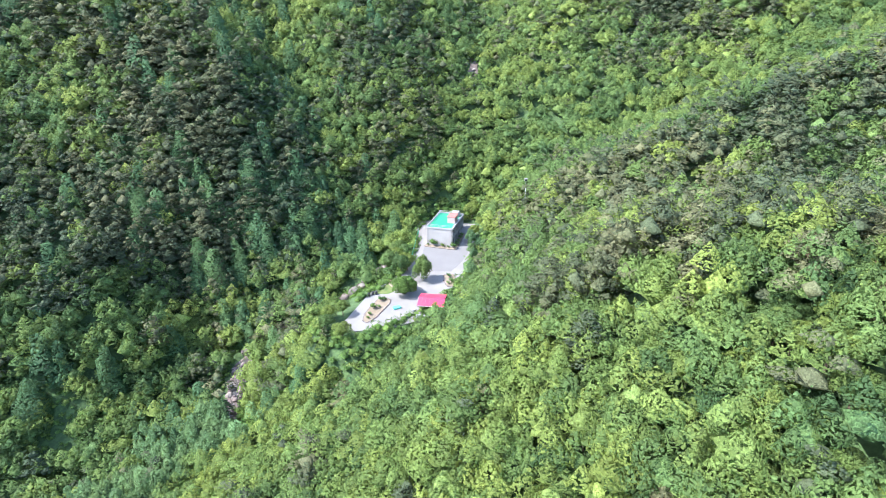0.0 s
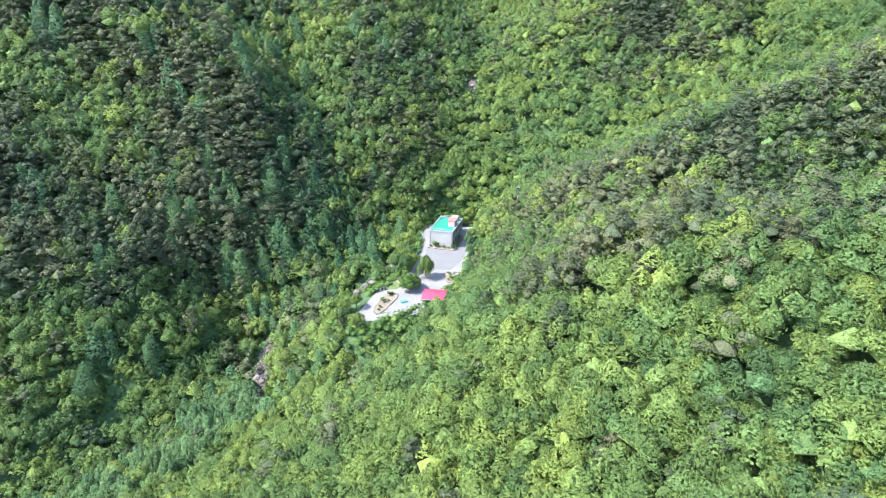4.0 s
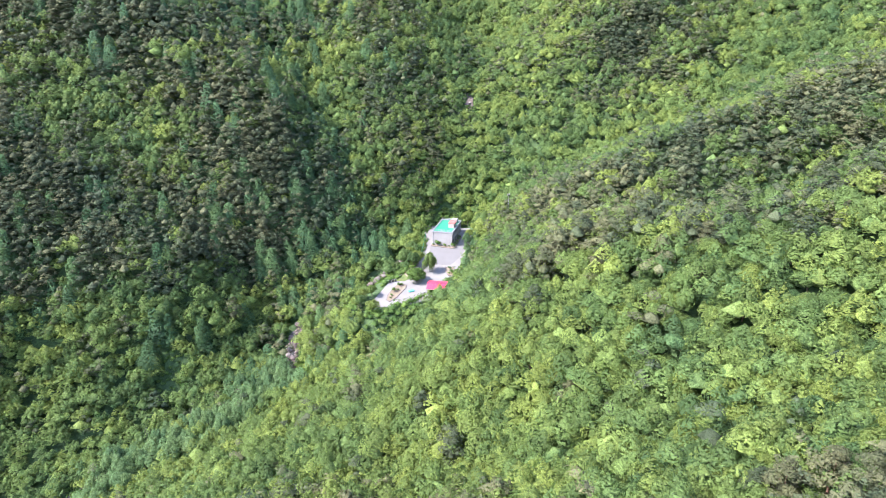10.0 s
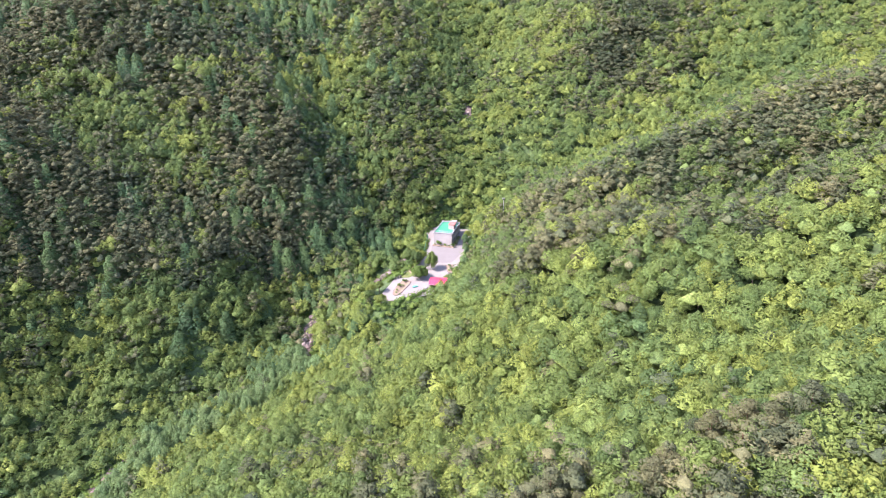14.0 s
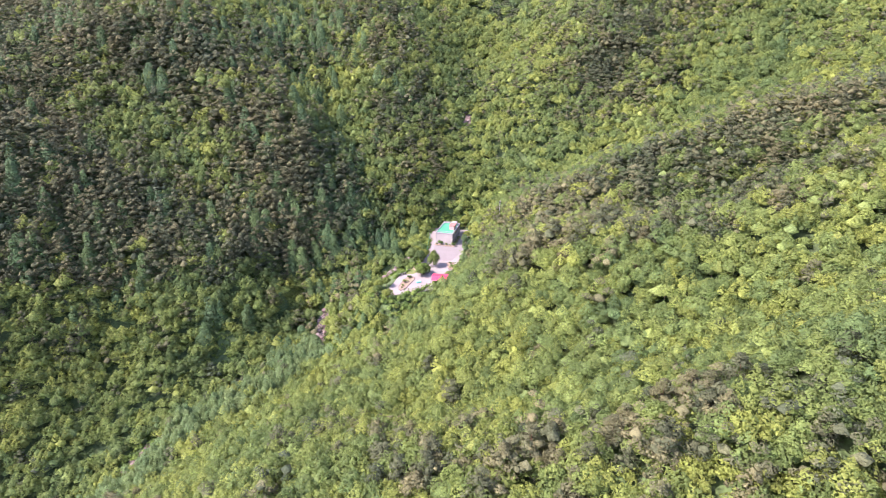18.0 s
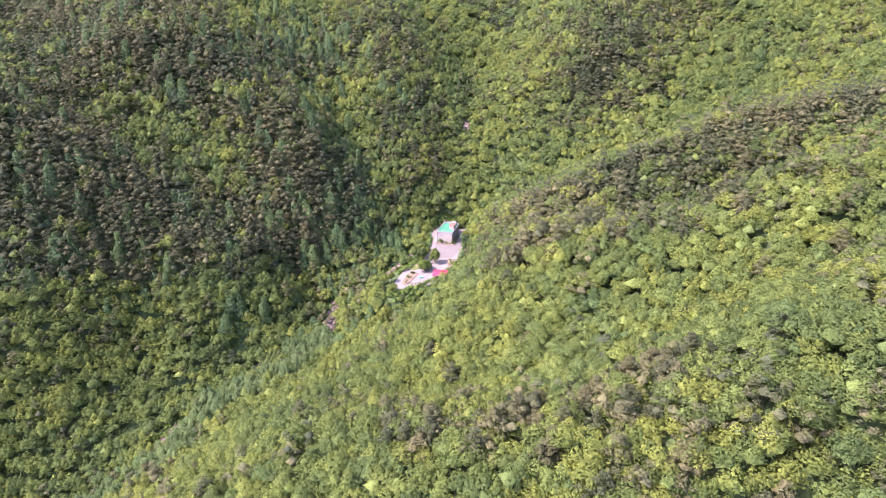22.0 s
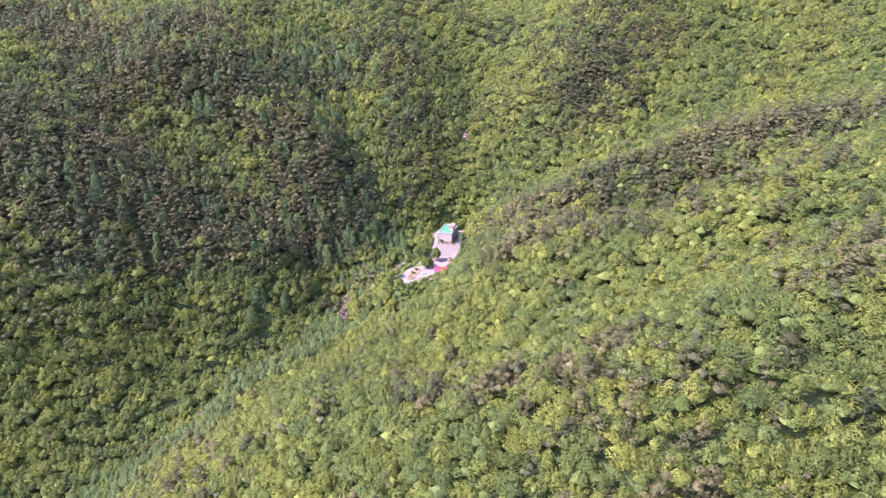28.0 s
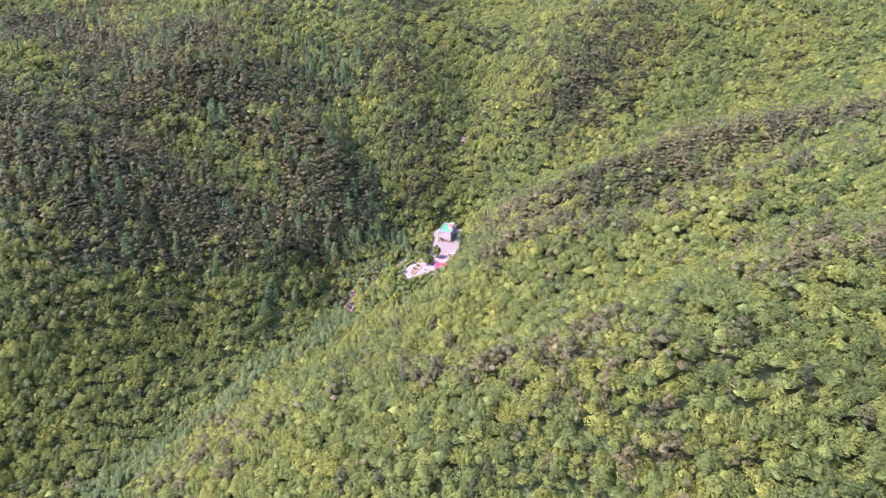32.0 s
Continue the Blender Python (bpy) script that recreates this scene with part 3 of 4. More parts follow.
def in_clearing(x, y):
    """The yard, the open stretches of the stream and the road's gaps carry no trees."""
    open_ = along([(3, 206), (2, 196), (-1, 184), (-6, 172), (-18, 157), (-25, 150)], x, y)[0] < np.interp(y, (140, 150, 158, 166, 185, 196, 214), (7.5, 7.5, 9.5, 9.5, 9.5, 11.5, 12.5))
    for line, half in GAPS:
        open_ |= along(line, x, y)[0] < half
    return open_


def wood(name, label, places, table, count, group="", scale=1.0, sink=1.8, lie=0.5):
    """A wood as one sheet of crowns for each kind of tree."""
    x, y = places
    kind, forms = species(x, y), variants(table, count)
    big = 1 + 0.16 * np.sin(x / 47 + 1) * np.sin(y / 53)
    off = along(YARD_AXIS, x, y)[0]
    low = np.where((y < 192) & (x > -30) & (x + 30 > 0.62 * (y - 150)), np.clip((off - 4) / 28, 0.48, 1), np.clip((off - 6) / 9, 0.55, 1))
    steep = np.hypot(height(x + 4, y) - height(x - 4, y), height(x, y + 4) - height(x, y - 4)) / 8
    low = low * (1 + 0.22 * np.clip(steep - 0.3, 0, 1))
    size = rng.uniform(0.72, 1.28, len(x)) * big * low * scale
    for k in CROWNS:
        verts, tris, tints, inner, facing, total = [], [], [], [], [], 0
        for i, (v, f, shell, out) in enumerate(forms[k]):
            pick = np.where((kind == k) & (np.arange(len(x)) % count == i))[0]
            if not len(pick):
                continue
            a, s = rng.uniform(0, 6.283, len(pick)), size[pick]
            ca, sa = np.cos(a), np.sin(a)
            wide, tall = s * rng.uniform(0.92, 1.34, len(pick)), s * rng.uniform(0.82, 1.25, len(pick))
            w = np.stack([v[None, :, 0] * ca[:, None] - v[None, :, 1] * sa[:, None], v[None, :, 0] * sa[:, None] + v[None, :, 1] * ca[:, None], np.repeat(v[None, :, 2], len(pick), 0)], -1)
            w *= np.stack([wide, wide, tall], -1)[:, None]
            w += np.stack([x[pick], y[pick], height(x[pick], y[pick]) - sink], -1)[:, None]
            verts.append(w.reshape(-1, 3))
            tilt = np.stack([height(x[pick] - 7, y[pick]) - height(x[pick] + 7, y[pick]), height(x[pick], y[pick] - 7) - height(x[pick], y[pick] + 7), np.full(len(pick), 14.0)], -1)
            turned = np.stack([out[None, :, 0] * ca[:, None] - out[None, :, 1] * sa[:, None], out[None, :, 0] * sa[:, None] + out[None, :, 1] * ca[:, None], np.repeat(out[None, :, 2], len(pick), 0)], -1)
            facing.append(unit(turned + lie * unit(tilt)[:, None]).reshape(-1, 3))
            tris.append((f[None] + (total + len(v) * np.arange(len(pick)))[:, None, None]).reshape(-1, 3))
            own = np.clip(rng.beta(1.5, 1.8, len(pick)) * 0.95 - 0.02 + 0.15 * np.sin(x[pick] / 17 + 2 * np.sin(y[pick] / 29)) + 0.14, 0, 1)
            tints.append(np.repeat(1 + own, len(v)))
            inner.append(np.tile(shell, len(pick)))
            total += len(v) * len(pick)
        if total:
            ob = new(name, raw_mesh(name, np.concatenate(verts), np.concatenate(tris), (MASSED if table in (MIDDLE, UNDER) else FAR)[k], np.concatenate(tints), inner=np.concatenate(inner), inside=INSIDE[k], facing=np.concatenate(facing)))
            tagged(ob, label[k], "forest", group, "stuff")
            global TRIS
            TRIS += sum(len(t) for t in tris)


TRIS = 0
# the single trees stand on the near shoulder of the slope; woods fill the rest
NEAR = (14, 84, 0, 88)
LABELS = {"broad": "dense bright green broadleaf crowns on the slope", "pine": "olive red pine crowns in flat tiers", "cone": "blue-green conifer spires", "birch": "pale grey-green birch crowns by the stream"}
px, py = stand(-640, 640, -170, 640, 4.9)
wx, wy = stand(-640, 640, -170, 640, 5.8)
view = np.abs(px) < 0.84 * (py + 200) + 34
dense = view & ~in_clearing(px, py)
single = dense & (px > NEAR[0]) & (px < NEAR[1]) & (py > NEAR[2]) & (py < NEAR[3])
slope = py < np.where(px > -60, 140, 60)
mid = dense & ~single & slope & (rng.uniform(0, 1, len(px)) < 0.97)
wood("slope_wood", LABELS, (px[mid], py[mid]), MIDDLE, 9, scale=0.86, sink=1.6, lie=0.35)
far = (np.abs(wx) < 0.84 * (wy + 200) + 34) & (wy < 520) & ~in_clearing(wx, wy) & ~(wy < np.where(wx > -60, 140, 60))
back = far & (wy > 370)
far &= ~back
wood("upper_wood", LABELS, (wx[back], wy[back]), FARTHEST, 8, scale=0.95, sink=2.3, lie=0.5)
wood("valley_wood", LABELS, (wx[far], wy[far]), COARSE, 12, scale=0.88, sink=1.9, lie=0.45)
qx, qy = stand(-880, 880, -580, 1480, 11.5)
rest = ((np.abs(qx) > 0.84 * (qy + 200) + 34) | (qy > 520) | (qy < -165)) & (np.abs(qx) < 0.84 * (qy + 200) + 140) & (qy > -250) & (qy < 900)
wood("far_wood", LABELS, (qx[rest], qy[rest]), OUTER, 6, scale=1.65, sink=2.5)


dx, dy = stand(-205, -55, 28, 142, 4.3)
wet = (along(DAMP, dx, dy)[0] < 10) & ~in_clearing(dx, dy)
wood("stream_birches", LABELS, (dx[wet], dy[wet]), MIDDLE, 6, scale=0.92, sink=1.0, lie=0.3)
ex, ey = stand(-560, 560, -100, 520, 5.9)
bank = np.hypot(height(ex + 6, ey) - height(ex - 6, ey), height(ex, ey + 6) - height(ex, ey - 6)) / 12
hang = (bank > 0.8) & ~(ey < np.where(ex > -60, 140, 60)) & (np.abs(ex) < 0.84 * (ey + 200) + 34) & ~in_clearing(ex, ey) & (along(YARD_AXIS, ex, ey)[0] > 20)
wood("hanging_wood", LABELS, (ex[hang], ey[hang]), FARTHEST, 6, scale=0.9, sink=2.4)
ux, uy = stand(-560, 560, -150, 380, 4.9)
young = (np.abs(ux) < 0.84 * (uy + 200) + 34) & ~in_clearing(ux, uy) & (along(YARD_AXIS, ux, uy)[0] > 13)
YOUNG = {k: "dense young trees under the taller forest" for k in CROWNS}
wood("young_wood", YOUNG, (ux[young], uy[young]), UNDER, 8, scale=1.0, sink=1.7)


def undergrowth(name, label, x, y, size, material, leaves=16):
    """Low bushes as one sheet."""
    forms = [joined([blob(rng, (0, 0, 0.45), (0.8, 0.8, 0.6)), clumps(rng, *on_lobe(rng, (0, 0, 0.45), (0.95, 0.95, 0.75), leaves, -0.1), 0.36)]) for _ in range(6)]
    verts, tris, tints, inner, facing, total = [], [], [], [], [], 0
    for i, (v, f, shell, out) in enumerate(forms):
        pick = np.where(np.arange(len(x)) % 6 == i)[0]
        s = size * rng.uniform(0.6, 1.5, len(pick))
        w = v[None] * s[:, None, None] + np.stack([x[pick], y[pick], height(x[pick], y[pick])], -1)[:, None]
        verts.append(w.reshape(-1, 3))
        facing.append(np.tile(out, (len(pick), 1)))
        tris.append((f[None] + (total + len(v) * np.arange(len(pick)))[:, None, None]).reshape(-1, 3))
        tints.append(np.repeat(1 + rng.uniform(0, 1, len(pick)), len(v)))
        inner.append(np.tile(shell, len(pick)))
        total += len(v) * len(pick)
    ob = new(name, raw_mesh(name, np.concatenate(verts), np.concatenate(tris), material, np.concatenate(tints), inner=np.concatenate(inner), inside=IN_SHRUB, facing=np.concatenate(facing)))
    global TRIS
    TRIS += sum(len(t) for t in tris)
    return tagged(ob, label, "undergrowth", kind="stuff")


bx, by = stand(-70, 70, 125, 250, 2.3)
near_yard = (along(YARD_AXIS, bx, by)[0] < 34) & ~(along([(3, 212), (2, 196), (-1, 184), (-6, 172), (-18, 157), (-25, 150)], bx, by)[0] < np.interp(by, (148, 158, 166, 185, 196, 214), (6, 9, 9, 9, 11, 11.5)))
near_yard &= along([(-60, 140), (-61, 158), (-52, 172), (-31, 185), (-19, 193)], bx, by)[0] > 3.0
undergrowth("bank_bushes", "leafy green bushes on the banks round the yard", bx[near_yard], by[near_yard], 1.5, LEAF_SHRUB)
gx_, gy_ = stand(-200, 180, 20, 300, 1.9)
gaps = np.zeros(len(gx_), bool)
for line, half in GAPS:
    gaps |= along(line, gx_, gy_)[0] < half + 3
gaps &= (along([(-60, 140), (-61, 162)], gx_, gy_)[0] > 3.2) & (along([(-31, 185), (-19, 193)], gx_, gy_)[0] > 3) & (along([(128, 284), (165, 274)], gx_, gy_)[0] > 4) & (np.hypot(gx_ - 14, gy_ - 287) > 3)
gaps &= along(YARD_AXIS, gx_, gy_)[0] > 14
undergrowth("gap_bushes", "low green bushes in the gaps of the forest", gx_[gaps], gy_[gaps], 1.1, LEAF_SHRUB)


def trunk_mesh(k, m):
    bm = bmesh.new()
    tall = {"broad": 6.5, "pine": 10.5, "cone": 11.5, "birch": 8.5}[k]
    rod(bm, (0, 0, -0.6), (0.08, 0.05, tall * 0.5), 0.24, 0.17, 7)
    rod(bm, (0.08, 0.05, tall * 0.48), (0.02, -0.04, tall), 0.17, 0.06, 7)
    for i in range(5):
        a, z = i * 2.4, tall * (0.45 + 0.1 * i)
        rod(bm, (0.05, 0, z), (1.7 * math.cos(a), 1.7 * math.sin(a), z + 0.9), 0.08, 0.03, 5)
    me = bpy.data.meshes.new("trunk")
    bm.to_mesh(me)
    bm.free()
    me.materials.append(m)
    return me


TREE_NAMES = {"broad": "broadleaf_tree", "pine": "pine_tree", "cone": "conifer_tree", "birch": "birch_tree"}
TREE_LABELS = {"broad": "bright green broadleaf tree with a rounded lumpy crown", "pine": "red pine with flat olive needle tiers and reddish bark",
               "cone": "blue-green conifer with drooping boughs and pointed top", "birch": "pale green birch with an airy upright crown"}
BARKS = {"broad": BARK, "pine": PINE_BARK, "cone": BARK, "birch": BIRCH_BARK}
TRUNKS = {k: trunk_mesh(k, BARKS[k]) for k in CROWNS}
fine = variants(FINE, 6)
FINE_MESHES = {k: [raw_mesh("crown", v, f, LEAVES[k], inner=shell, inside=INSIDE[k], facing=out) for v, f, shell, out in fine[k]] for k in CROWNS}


def tree(k, i, x, y, z, size, turn, label="", group="trees on the near slope", wide=1.0, form=None):
    ob = thing(TREE_NAMES[k], Matrix.LocRotScale((x, y, z), Euler((0, 0, turn)), (size * wide, size * wide, size * (0.92 + 0.05 * (i % 4)))), label or TREE_LABELS[k], "tree", group)
    for name, me in (("trunk", TRUNKS[k]), ("crown", form or FINE_MESHES[k][i % 6])):
        new(name, me).parent = ob
    return ob


sx_, sy_ = px[single], py[single]
for i, (x, y, k) in enumerate(zip(sx_, sy_, species(sx_, sy_))):
    tree(k, int(rng.integers(24)), x, y, float(height(x, y)) - 1.7, rng.uniform(0.7, 1.12), rng.uniform(0, 6.28))


# ---- the yard ----
def sheet(name, outline, z_of, thick, material, label, category, kind="structure"):
    bm = bmesh.new()
    face = bm.faces.new([bm.verts.new((x, y, z_of(y))) for x, y in outline])
    ext = bmesh.ops.extrude_face_region(bm, geom=[face])
    for v in ext["geom"]:
        if isinstance(v, bmesh.types.BMVert):
            v.co.z -= thick
    bmesh.ops.recalc_face_normals(bm, faces=bm.faces)
    bmesh.ops.triangulate(bm, faces=[f for f in bm.faces if len(f.verts) > 4])
    me = bpy.data.meshes.new(name)
    bm.to_mesh(me)
    bm.free()
    me.materials.append(material)
    return tagged(new(name, me), label, category, kind=kind)


YARD = [(-9.5, 221), (-9.9, 206), (-10.8, 192), (-12, 182), (-17.5, 173), (-22.4, 166.4), (-25.2, 158.4), (-28.6, 149), (-24, 146.6), (-15, 148), (-4, 153), (4, 160), (6, 175), (9, 190), (12, 203), (12, 217)]
sheet("pavement", YARD, yard_level, 1.4, CONCRETE, "bleached pale concrete yard in front of the house", "pavement")
LOT = [(-6.6, 197.6), (-7.4, 188), (-7.4, 180.8), (2.6, 180.2), (6.4, 187), (8.6, 193.5), (9.6, 200), (3.6, 195.9)]
sheet("parking_lot", LOT, lambda y: yard_level(y) + 0.03, 0.1, ASPHALT, "smooth grey paved parking area before the house", "pavement")
sheet("grass_patch", [(-17.2, 172.4), (-14.2, 168.5), (-16.5, 166.2), (-21.4, 166.2)], lambda y: yard_level(y) + 0.05, 0.2, GRASS, "dry grass corner at the edge of the yard", "grass")
sheet("soil_bank", [(-17, 176.5), (-12.6, 174.5), (-12.2, 168.8), (-14.4, 168.2), (-17.4, 172.6)], lambda y: yard_level(y) + 0.07, 0.3, SOIL, "bare brown soil bank beside the round tree", "soil")


def stone_mesh(seed, material, name="stone", flat=0.75):
    r = np.random.default_rng(seed)
    bm = bmesh.new()
    bmesh.ops.create_icosphere(bm, subdivisions=2, radius=1.0)
    for v in bm.verts:
        p = v.co.copy()
        v.co = p * (0.86 + 0.3 * noise.noise(p * 1.3 + Vector((seed * 3.7, 0, 0))) + 0.12 * noise.noise(p * 3.1 + Vector((0, seed, 0))))
        v.co.z *= flat
        v.co.x *= r.uniform(0.8, 1.25) if seed % 2 else 1.0
    me = bpy.data.meshes.new(name)
    bm.to_mesh(me)
    bm.free()
    me.materials.append(material)
    return me


def small_stone(seed, material, name="stone"):
    bm = bmesh.new()
    bmesh.ops.create_icosphere(bm, subdivisions=1, radius=1.0)
    for v in bm.verts:
        v.co *= 0.85 + 0.35 * noise.noise(v.co * 1.7 + Vector((seed * 2.3, 1, 0)))
    me = bpy.data.meshes.new(name)
    bm.to_mesh(me)
    bm.free()
    me.materials.append(material)
    return me


EDGE_STONES = [small_stone(i, PALE_ROCK if i % 3 else GRANITE) for i in range(5)]


def shrub(m, size, material, label, group=""):
    """A small round garden shrub: stem and leafy ball."""
    ob = thing("shrub", m, label, "shrub", group)
    part("stem", rodded((0, 0, -0.1), (0, 0, 0.5 * size), 0.05 * size, 0.03 * size, sides=6), BARK, ob)
    r = np.random.default_rng(int(100 * size) + len(bpy.data.objects))
    pieces = []
    for i in range(4):
        a = i * 2.1
        c = np.array((0.3 * math.cos(a), 0.3 * math.sin(a), 0.62 + 0.12 * (i % 3))) * size
        pieces += [blob(r, c, np.array((0.42, 0.42, 0.4)) * size), clumps(r, *on_lobe(r, c, np.array((0.5, 0.5, 0.45)) * size, 40, -0.4), 0.13 * size)]
    v, f, shell, out = joined(pieces)
    new("leaves", raw_mesh("leaves", v, f, material, inner=shell, inside=IN_SHRUB, facing=out)).parent = ob
    return ob


def edged_bed(name, outline, label, step=0.62, size=0.36):
    """A planting bed: soil within a ring of rough stones."""
    ob = thing(name, Matrix.Identity(4), label, "planter")
    bm = bmesh.new()
    bm.faces.new([bm.verts.new((x, y, yard_level(y) + 0.22)) for x, y in outline])
    bmesh.ops.triangulate(bm, faces=bm.faces)
    ext = bmesh.ops.extrude_face_region(bm, geom=list(bm.faces))
    for v in ext["geom"]:
        if isinstance(v, bmesh.types.BMVert):
            v.co.z -= 0.3
    bmesh.ops.recalc_face_normals(bm, faces=bm.faces)
    part("soil", bm, SOIL, ob)
    r = random.Random(len(outline))
    for a, b in zip(outline, outline[1:] + outline[:1]):
        n = max(1, round(math.hypot(b[0] - a[0], b[1] - a[1]) / step))
        for i in range(n):
            u = (i + 0.5) / n
            x, y = a[0] + u * (b[0] - a[0]), a[1] + u * (b[1] - a[1])
            s = size * r.uniform(0.75, 1.25)
            st = new("stone", EDGE_STONES[r.randrange(5)])
            st.parent = ob
            st.matrix_basis = Matrix.LocRotScale((x, y, yard_level(y) + 0.12), Euler((r.uniform(-0.4, 0.4), r.uniform(-0.4, 0.4), r.uniform(0, 6))), (s, s, s * 0.85))
    return ob


edged_bed("garden_island", [(-17.9, 164.4), (-15.6, 162.6), (-15.8, 160.4), (-19.2, 152.9), (-21.4, 150.4), (-22.6, 151.6), (-22.3, 155.4), (-19.6, 162.4)], "oval garden bed ringed with pale rough stones")
for x, y, s, m in ((-18.4, 161.8, 1.3, LEAF_SHRUB), (-20.2, 157.6, 1.5, LEAF_SHRUB), (-17.4, 162.4, 0.9, LEAF_BIRCH), (-20.9, 154.2, 0.9, LEAF_SHRUB), (-18.6, 158.2, 0.8, LEAF_BIRCH), (-21.2, 152.4, 0.7, LEAF_SHRUB)):
    shrub(pose(x, y, yard_level(y) + 0.2), s, m, "low leafy shrub growing in the stone-ringed bed", "shrubs in the garden bed")
edged_bed("garden_bed", [(0.2, 177.5), (3.4, 178.2), (4.2, 174), (3.6, 170.5), (1.2, 170.8), (0.4, 174)], "rounded planting bed with pale stones beside the canopy")
for x, y, s in ((1.8, 176, 1.2), (2.6, 172.6, 1.5), (1.5, 171.8, 0.9)):
    shrub(pose(x, y, yard_level(y) + 0.2), s, LEAF_BIRCH, "pale green shrub in the small stone bed", "shrubs in the small bed")

# ---- the house ----
HOUSE = Matrix.Translation((-5.7, 199.7, 0)) @ Matrix.Rotation(radians(-15), 4, "Z")
W_, L_ = 9.2, 16.6
F1, F2, TOP = 0.25, 3.35, 6.45


def house():
    h = thing("house", HOUSE, "two-storey pale rendered house with a green flat roof and open galleries", "house")
    part("foundation", boxed(-0.15, -0.15, -0.8, W_ + 0.15, L_ + 0.15, F1, bevel=0.03), CONCRETE, h)
    part("front_wall", boxed(0, 0, F1, W_ - 0.02, 0.25, TOP), WALL_PAINT, h, "blank pale grey rendered gable wall")
    part("left_wall", boxed(0, 0.25, F1, 0.25, L_ - 0.25, TOP), WALL_PAINT, h)
    part("back_wall", boxed(0, L_ - 0.25, F1, W_ - 0.02, L_, TOP), WALL_PAINT, h)
    for z in (F1, F2):
        inner = part("gallery_wall", boxed(W_ - 1.75, 0.25, z, W_ - 1.5, L_ - 0.25, z + 2.88), GALLERY, h)
        for j in range(4):
            y = 1.3 + j * 4.0
            w = part("window", boxed(W_ - 1.5, y, z + 0.75, W_ - 1.44, y + 2.3, z + 2.35, bevel=0.01), WHITE, inner)
            part("pane", boxed(W_ - 1.45, y + 0.08, z + 0.83, W_ - 1.425, y + 1.1, z + 2.27), DARK_GLASS, w)
            part("pane", boxed(W_ - 1.45, y + 1.2, z + 0.83, W_ - 1.425, y + 2.22, z + 2.27), DARK_GLASS, w)
            d = part("door", boxed(W_ - 1.5, y + 2.55, z + 0.02, W_ - 1.43, y + 3.45, z + 2.1, bevel=0.015), BLACK, inner)
            part("handle", boxed(W_ - 1.43, y + 2.65, z + 1.0, W_ - 1.38, y + 2.8, z + 1.04), STEEL, d)
        part("gallery_parapet", boxed(W_ - 0.16, 0.45, z + (0.0 if z == F1 else 0.02), W_ - 0.02, L_ - 0.45, z + (0.35 if z == F1 else 0.7)), WALL_PAINT, h)
    part("floor_slab", boxed(0.25, 0.25, F2 - 0.22, W_ + 0.12, L_ - 0.25, F2), WALL_PAINT, h)
    for y in np.linspace(0.0, L_ - 0.45, 5):
        part("column", boxed(W_ - 0.45, y, F1, W_ + 0.06, y + 0.45, TOP, bevel=0.02), WALL_PAINT, h)
    part("roof_slab", boxed(-0.2, -0.2, TOP, W_ + 0.3, L_ + 0.2, TOP + 0.22, bevel=0.03), WHITE, h)
    part("roof_coating", boxed(0.35, 0.35, TOP + 0.22, W_ - 0.6, L_ - 0.4, TOP + 0.25), GREEN_ROOF, h, "bright green waterproof roof coating")
    part("roof_walkway", boxed(W_ - 0.6, 0.2, TOP + 0.22, W_ + 0.05, L_ - 0.2, TOP + 0.26), CONCRETE, h, "bare grey edge of the roof")
    for a, b in (((-0.12, -0.12, 0), (W_ + 0.2, 0.1, 0)), ((-0.12, L_ - 0.1, 0), (W_ + 0.2, L_ + 0.12, 0)), ((-0.12, 0.1, 0), (0.1, L_ - 0.1, 0)), ((W_ + 0.0, 0.1, 0), (W_ + 0.2, L_ - 0.1, 0))):
        part("parapet", boxed(a[0], a[1], TOP + 0.22, b[0], b[1], TOP + 0.55, bevel=0.02), WHITE, h)
    for x, y, x2, y2 in ((0.1, 0.45, W_ - 1, 0.45), (0.45, 0.1, 0.45, L_ - 0.3), (0.1, L_ - 0.5, W_ - 1, L_ - 0.5)):
        part("rail", rodded((x, y, TOP + 1.25), (x2, y2, TOP + 1.25), 0.06), WHITE, h)
        part("rail", rodded((x, y, TOP + 0.85), (x2, y2, TOP + 0.85), 0.045), WHITE, h)
        for u in np.linspace(0, 1, 7):
            part("rail_post", rodded((x + u * (x2 - x), y + u * (y2 - y), TOP + 0.2), (x + u * (x2 - x), y + u * (y2 - y), TOP + 1.25), 0.045, sides=6), WHITE, h)
    hut = part("stair_head", boxed(5.9, 6.0, TOP + 0.24, 8.6, 10.2, TOP + 2.5, bevel=0.03), PINK_RENDER, h, "small pinkish rendered stair head")
    part("hut_roof", boxed(5.75, 5.85, TOP + 2.5, 8.75, 10.35, TOP + 2.66, bevel=0.02), FADED_RED, hut, "faded red roof of the stair head")
    part("hut_door", boxed(5.85, 7.4, TOP + 0.3, 5.92, 8.3, TOP + 2.2), WHITE, hut)
    tank = part("water_tank", boxed(5.6, 13.0, TOP + 0.3, 8.2, 15.2, TOP + 2.1, bevel=0.08), WHITE, h, "white boxy water tank on the roof")
    part("tank_lid", rodded((6.9, 14.1, TOP + 2.1), (6.9, 14.1, TOP + 2.2), 0.4, sides=16), WHITE, tank)
    part("drain_pipe", rodded((0.4, -0.08, 0.3), (0.4, -0.08, TOP), 0.06), WHITE, h)
    return h


